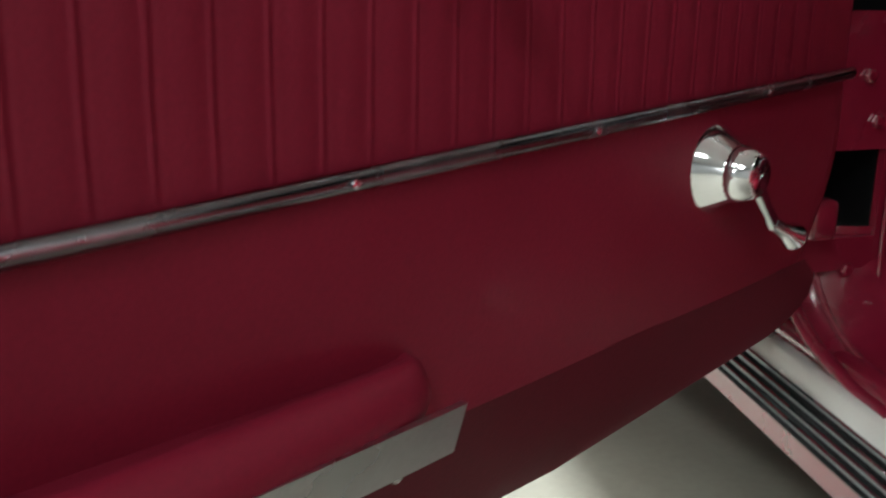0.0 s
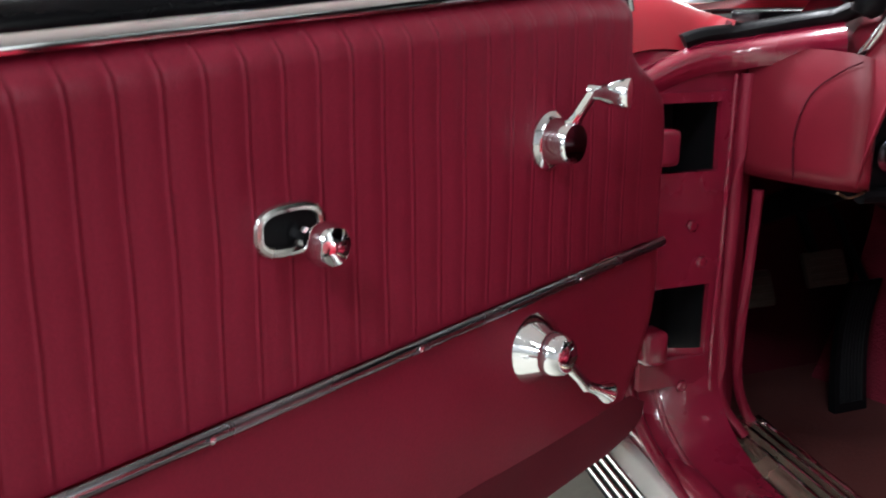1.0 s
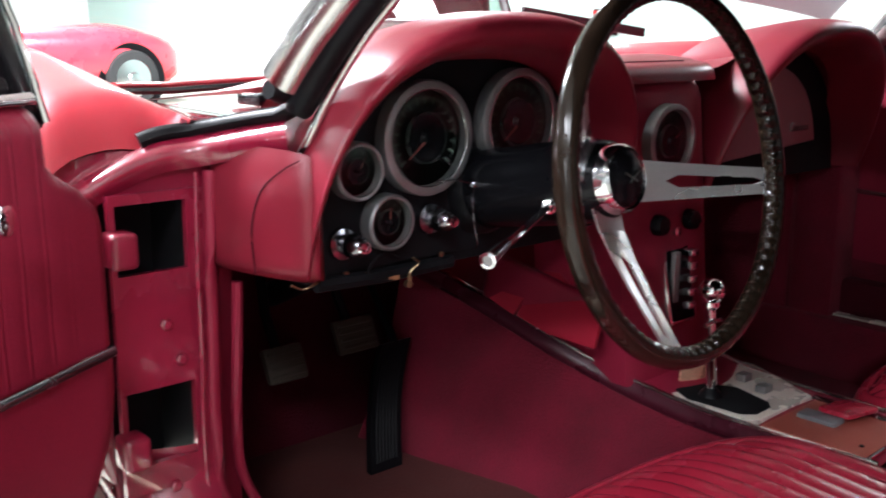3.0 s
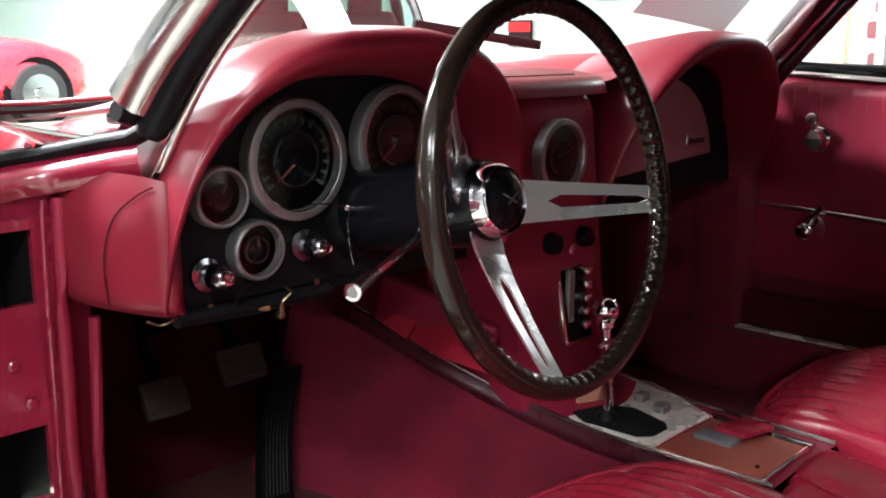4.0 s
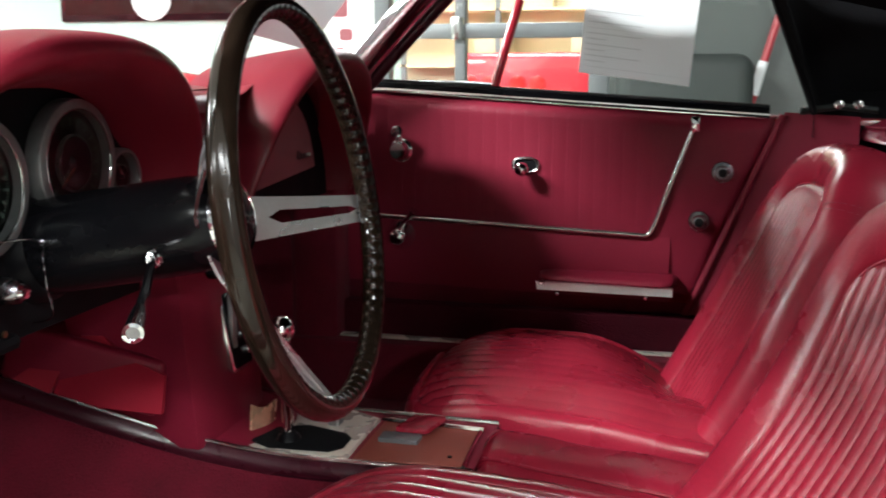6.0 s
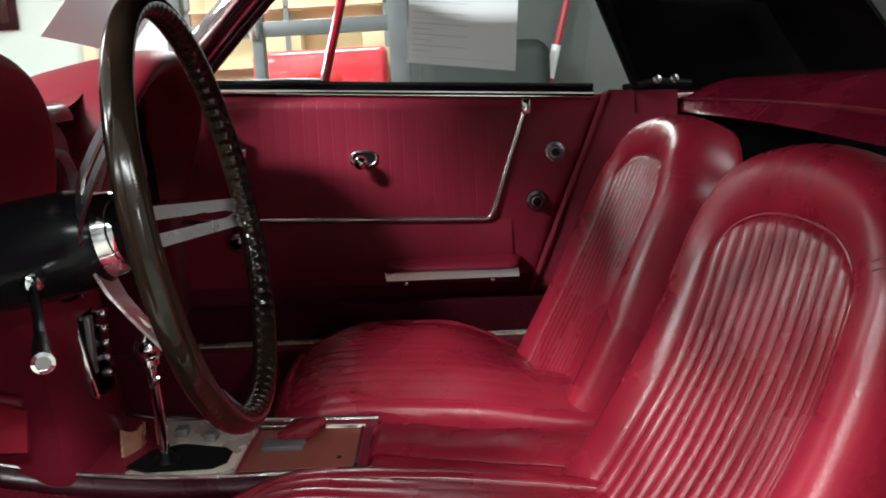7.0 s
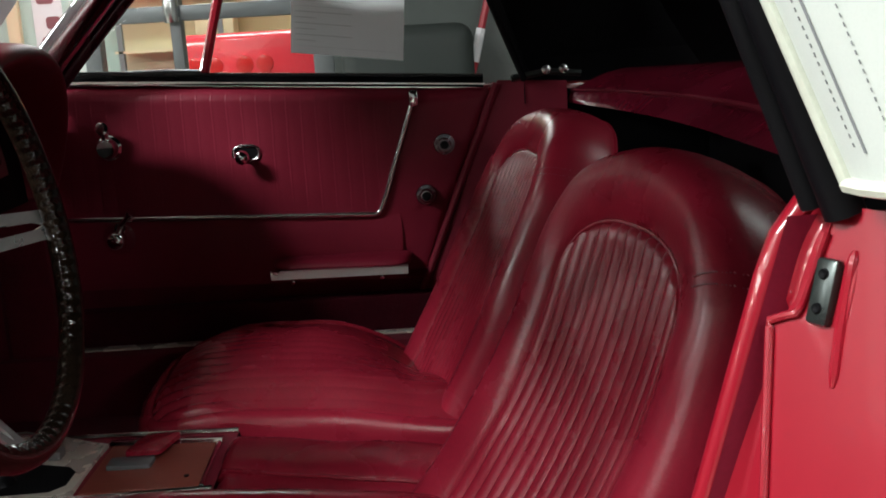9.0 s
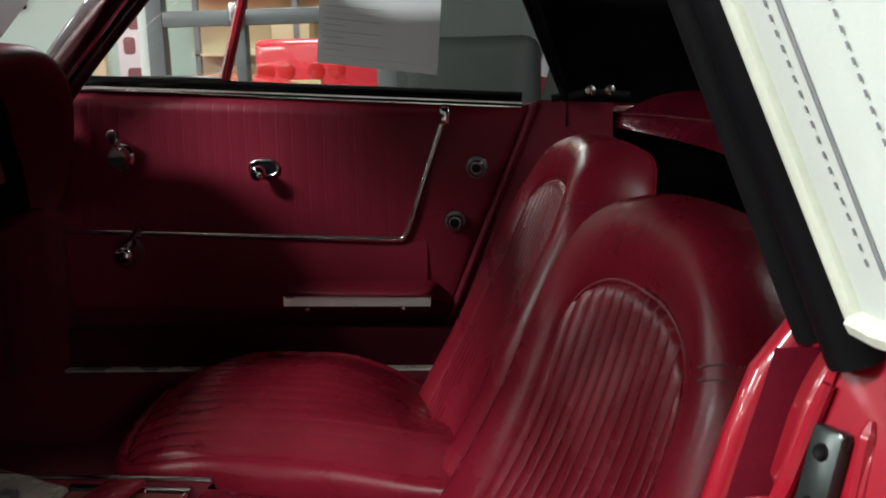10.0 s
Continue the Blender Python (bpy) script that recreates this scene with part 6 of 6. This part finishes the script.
# ---- things round the car ----
def make_far_car(name, m, paint, label, length=4.3, width=1.75, height=1.2, roofed=True, rise=0.0):
    car = thing(name, label, "car", group="parked cars")
    def hull(a, b):
        y = (a - 0.5) * length
        t = 2 * math.pi * b
        k = 2 * a - 1
        w = width / 2 * (1 - 0.22 * abs(k) ** 3)
        wave = 0.06 * math.exp(-((a - 0.22) / 0.10) ** 2) + 0.07 * math.exp(-((a - 0.78) / 0.12) ** 2)
        top = 0.72 + rise - 0.16 * abs(k) ** 3 + wave
        zc, h = 0.20 + (top - 0.20) / 2, (top - 0.20) / 2
        c, s = math.cos(t), math.sin(t)
        end = max(0, 1 - abs(k) ** 14) ** 0.5
        return m @ Vector((w * end * math.copysign(abs(c) ** 0.55, c), y, zc + h * end * math.copysign(abs(s) ** 0.6, s)))
    part("body", sheet(hull, 60, 40), paint, car)
    if roofed:
        def cabin(a, b):
            y = -0.95 + 1.75 * a
            t = math.pi * b
            hgt = max(0, 1 - abs(2 * a - 1) ** 2.6) ** 0.6
            w = 0.66 * (1 - 0.1 * hgt)
            return m @ Vector((w * math.copysign(abs(math.cos(t)) ** 0.6, math.cos(t)), y, 0.66 + (height - 0.66) * hgt * abs(math.sin(t)) ** 0.45))
        part("cabin_glass", sheet(cabin, 30, 20), TINT, car)
        for k in (0.18, 0.5, 0.84):
            part("pillar", tube([Vector(cabin(k, b)) for b in steps(0.02, 0.98, 16)], 0.035, 8), paint, car)
        for x in (-0.33, 0.33):
            part("seat_back", block((x - 0.22, -0.35, 0.55), (x + 0.22, -0.22, 1.0), 0.06, 3, m), COVER, car)
    for x in (-1, 1):
        for y in (-1.25, 1.25):
            wc = m @ Vector((x * (width / 2 - 0.10), y, 0.33))
            ax = (m.to_3x3() @ Vector((x, 0, 0)))
            w = part("wheel", lathe([(0.20, -0.10), (0.32, -0.10), (0.335, -0.05), (0.335, 0.07), (0.31, 0.112), (0.22, 0.114)], wc, ax, 32, cap=False), TYRE, car)
            # Black ring added round the wheel for the dark of the arch opening.
            part("arch", lathe([(0.33, 0.055), (0.41, 0.080), (0.42, 0.05)], wc, ax, 32, cap=False), BLACK, car)
            part("rim", lathe([(0.22, 0.105), (0.20, 0.09), (0.08, 0.10), (0.06, 0.13), (0, 0.13)], wc, ax, 24), CHROME, w)
    return car


red_car = make_far_car("sports_car", pose(2.78, 11.49, 0, 0, 0, 92), PINKCAR, "bright red open sports car parked across the hall", roofed=False, rise=0.22)
part("screen_frame", tube([pose(2.78, 11.49, 0, 0, 0, 92) @ Vector(p) for p in ((-0.62, 0.35, 0.72), (-0.55, 0.15, 1.12), (0.55, 0.15, 1.12), (0.62, 0.35, 0.72))], 0.025, 8), CHROME, red_car)
make_far_car("sports_coupe", pose(0.7, 9.4, 0, 0, 0, 85), BLUECAR, "dark blue sports car parked across the hall")
# black coupe that faces the car: hood, cowl, open cabin with seats behind clear glass
BM = pose(3.7, 5.1, 0, 0, 0, 141)
coupe = make_far_car("black_coupe", BM, COUPEBLACK, "black coupe with two dark seats and green-tinted glass parked ahead", roofed=False, rise=0.20)
def cab(x, y, z):
    return BM @ Vector((x, y, z))
part("roof", sheet(lambda a, b: cab(-0.60 + 1.2 * a, -0.85 + 1.05 * b, 1.33 + 0.05 * math.sin(math.pi * a) + 0.03 * math.sin(math.pi * b)), 12, 8, lambda a, b: cab(-0.60 + 1.2 * a, -0.85 + 1.05 * b, 1.29 + 0.05 * math.sin(math.pi * a))), CARBLACK, coupe)
for x in (-1, 1):
    part("front_pillar", tube([cab(x * 0.72, 0.62, 0.92), cab(x * 0.67, 0.40, 1.14), cab(x * 0.60, 0.18, 1.32)], 0.035, 8), CARBLACK, coupe)
    part("rear_pillar", tube([cab(x * 0.70, -1.25, 0.92), cab(x * 0.66, -1.05, 1.15), cab(x * 0.60, -0.82, 1.32)], 0.05, 8), CARBLACK, coupe)
    part("seat_back", block((x * 0.36 - 0.23, -0.42, 0.55), (x * 0.36 + 0.25, -0.30, 1.13), 0.05, 3, BM), CARBLACK, coupe)
    part("headrest", block((x * 0.36 - 0.13, -0.44, 1.07), (x * 0.36 + 0.14, -0.34, 1.25), 0.04, 3, BM), CARBLACK, coupe)
part("windshield", sheet(lambda a, b: cab((-0.70 + 0.12 * b) + (1.40 - 0.24 * b) * a, 0.62 - 0.44 * b + 0.08 * math.sin(math.pi * a), 0.92 + 0.40 * b), 10, 6), GREENGLASS, coupe, "green-tinted windshield", shadow=False)
part("rear_glass", sheet(lambda a, b: cab((-0.68 + 0.10 * b) + (1.36 - 0.20 * b) * a, -1.25 + 0.43 * b, 0.92 + 0.40 * b), 10, 6), GREENGLASS, coupe, "green-tinted rear window", shadow=False)
# Black block added to darken the cabin behind the seats.
part("cabin_dark_block", block((-0.66, -1.16, 0.60), (0.66, -1.02, 1.10), 0.03, 2, BM), CARBLACK, coupe, "black block for the dark cabin behind the seats")
part("room_mirror", block((-0.12, 0.20, 1.20), (0.12, 0.23, 1.27), 0.015, 2, BM), GLOSSBLACK, coupe)
part("cowl", block((-0.72, 0.55, 0.86), (0.72, 0.75, 0.93), 0.02, 2, BM), COVER, coupe)
yard_car = make_far_car("yard_car", pose(6.1, 2.4, 0.0, 0, 0, 172), PINKCAR, "bright red car parked beyond the glazed partition", roofed=False)
truck = thing("red_tailgate", "bright red car tail with round lamps beyond the glass", "car")
part("tail", block((5.95, 0.12, 0.30), (6.9, 1.08, 0.98), 0.05, 4), PINKCAR, truck)
for y in (0.51, 0.65, 0.86, 1.0):
    part("round_lamp", lathe([(0.062, 0), (0.058, 0.012), (0.03, 0.016), (0, 0.016)], (5.952, y, 0.76), (-1, 0, 0), 20), REDLENS, truck, "round dark red lamp")
tag = part("plate", block((5.925, 0.62, 0.585), (5.945, 0.86, 0.70), 0.006), PLATEM, truck, "yellow registration plate")
part("plate_bar", block((5.920, 0.65, 0.625), (5.926, 0.83, 0.665)), GREYM, tag)

# glazed partition beside the car
gdoor = thing("glazed_partition", "grey-framed glazed partition beside the car", "partition", kind="structure")
for y, w in ((0.475, 0.024), (0.845, 0.036), (-0.155, 0.045)):
    part("mullion", block((3.36, y - w, 0), (3.44, y + w, 2.6), 0.006), STEEL, gdoor)
for z, h in ((0.40, 0.05), (1.040, 0.033), (1.9, 0.05), (2.56, 0.05)):
    part("rail", block((3.365, -0.155, z - h), (3.435, 0.845, z + h), 0.006), STEEL, gdoor)
for y0, y1 in ((-0.11, 0.451), (0.499, 0.809)):
    for z0, z1 in ((0.45, 1.007), (1.073, 1.85)):
        part("pane", block((3.395, y0, z0), (3.401, y1, z1)), GLASS, gdoor, "clear pane", shadow=False)
part("latch", lathe([(0.03, -0.05), (0.035, 0.0), (0.03, 0.05)], (3.35, 0.485, 1.05), (0, 0, 1), 14), DULLCHROME, gdoor)
part("jamb_trim", block((3.375, 0.883, 0), (3.425, 0.925, 2.6), 0.006), WALLM, gdoor, "pale painted jamb")
wall("wall_partition", (3.36, -4.8, 0), (3.46, -0.20, 3.2), GREYWALL, "grey wall beside the glazed partition")
shelf = thing("storage_shelf", "cream shelving with boxes beyond the glass", "shelf")
for z in (0.9, 1.35, 1.8):
    part("board", block((7.0, -0.6, z - 0.02), (7.28, 1.85, z)), BEIGE, shelf)
for y in (-0.6, 0.2, 1.0, 1.8):
    part("upright", block((7.0, y - 0.02, 0), (7.05, y + 0.02, 2.0)), STEEL, shelf)
for y, z, h in ((-0.3, 0.9, 0.25), (0.1, 0.9, 0.3), (0.55, 1.35, 0.22), (0.9, 0.9, 0.33), (1.35, 1.35, 0.3)):
    cb = thing("carton", "plain cardboard carton on the shelf", "box", group="cartons")
    part("carton_body", block((7.02, y, z + 0.001), (7.26, y + 0.3, z + h), 0.006), BOXM, cb)
banner = thing("wall_banner", "narrow white banner with faded pink patches on the wall", "banner")
part("cloth", block((7.286, 2.32, 0.45), (7.299, 2.56, 1.75), 0.003), PAPER, banner)
for y, z, w, h in ((2.42, 0.70, 0.07, 0.10), (2.46, 0.98, 0.05, 0.07), (2.40, 1.16, 0.06, 0.05), (2.45, 1.40, 0.07, 0.09)):
    part("patch", prism(rounded(2 * w, 2 * h, 0.03), lambda a, b, d: Vector((d, y + a, z + b)), 7.2855, 7.283), GLOVE, banner)
post_b = thing("wall_post", "beige painted post against the pale wall", "post", kind="structure")
part("post_shaft", block((7.23, 2.66, 0), (7.299, 2.76, 3.0), 0.008), BEIGE, post_b)
pic = thing("framed_picture", "dark red-brown framed picture on the pale green wall", "picture")
part("frame", block((7.26, 3.3, 1.30), (7.298, 5.2, 2.0), 0.01), GLOSSBLACK, pic)
part("print", block((7.25, 3.36, 1.36), (7.262, 5.14, 1.94)), WOOD, pic)
part("oval", lathe([(0.20, 0), (0.20, 0.004), (0, 0.005)], (7.249, 4.25, 1.5), (-1, 0, 0), 28), PAPER, pic)
sign = thing("wall_sign", "small red and black sign by the wall", "sign")
part("board", block((7.25, 6.0, 0.85), (7.29, 6.3, 1.12), 0.004), BLACK, sign)
part("stripe", block((7.24, 6.0, 1.0), (7.252, 6.3, 1.10)), REDLENS, sign)
chair = thing("armchair", "dark grey padded chair by the wall", "chair")
part("chair_back", block((3.05, -0.80, 0.42), (3.25, -0.25, 0.93), 0.07, 4), COVER, chair)
part("chair_seat", block((2.6, -0.83, 0.22), (3.2, -0.22, 0.44), 0.06, 4), COVER, chair)
for x in (2.65, 3.12):
    for y in (-0.76, -0.29):
        part("leg", tube([(x, y, 0.0), (x, y, 0.23)], 0.02, 8), STEEL, chair)

paper = thing("price_sheet", "white printed sheet hanging in the passenger window", "paper")
pm = lambda a, b: Vector((0.735 + 0.006 * math.sin(3 * b), -0.357 - 0.018 * b - 0.199 * a, 0.868 - 0.026 * a + 0.22 * b))
part("sheet", sheet(pm, 8, 8, lambda a, b: pm(a, b) + Vector((0.001, 0, 0))), PAPER, paper)
bm = bmesh.new()
for k in range(12):
    b = 0.06 + 0.045 * k
    L = 0.92 if k in (0, 7) else (0.18 if k % 2 else 0.5)
    h = 0.0025 if k in (0, 7) else 0.006
    q = [bm.verts.new(pm(a, bb) + Vector((-0.0012, 0, 0))) for a, bb in ((0.04, b), (0.04 + L, b), (0.04 + L, b + h), (0.04, b + h))]
    bm.faces.new(q)
part("print", bm, PRINT, paper, "faint grey lines of print", smooth=False)
card = thing("windshield_card", "white sheet lying inside the windshield", "paper")
def cs(a, b):
    lo = Vector((0.41, 0.185, 0.940)).lerp(Vector((0.60, 0.120, 0.908)), a)
    return lo + b * Vector((0.06, -0.06, 0.10)) + Vector((0, 0.01, 0.004)) * math.sin(math.pi * a)
part("sheet", sheet(cs, 8, 6, lambda a, b: cs(a, b) + Vector((0, 0.0006, 0.0006))), PAPER, card)
broom = thing("red_pole", "thin red pole leaning by the wall", "pole")
part("grip", tube([(3.296, -0.81, 0.76), (3.299, -0.845, 0.90)], 0.020, 8), PAPER, broom)
part("shaft", tube([(3.28, -0.62, 0.0), (3.30, -0.86, 0.95), (3.31, -0.98, 1.4)], 0.016, 8), PAINT, broom)

# ceiling lamps: invented fixtures at the lamp positions, none in view
for x, y, p in LAMPS:
    lamp = thing("unseen_tube_lamp", "unseen white ceiling fixture with lit tubes, added for light", "ceiling lamp", group="ceiling lamps")
    part("tray", block((x - 0.16, y - 0.62, 3.13), (x + 0.16, y + 0.62, 3.195), 0.01), CEIL, lamp)
    for d in (-0.07, 0.07):
        part("tube", tube([(x + d, y - 0.58, 3.11), (x + d, y + 0.58, 3.11)], 0.019, 10), LAMP, lamp)
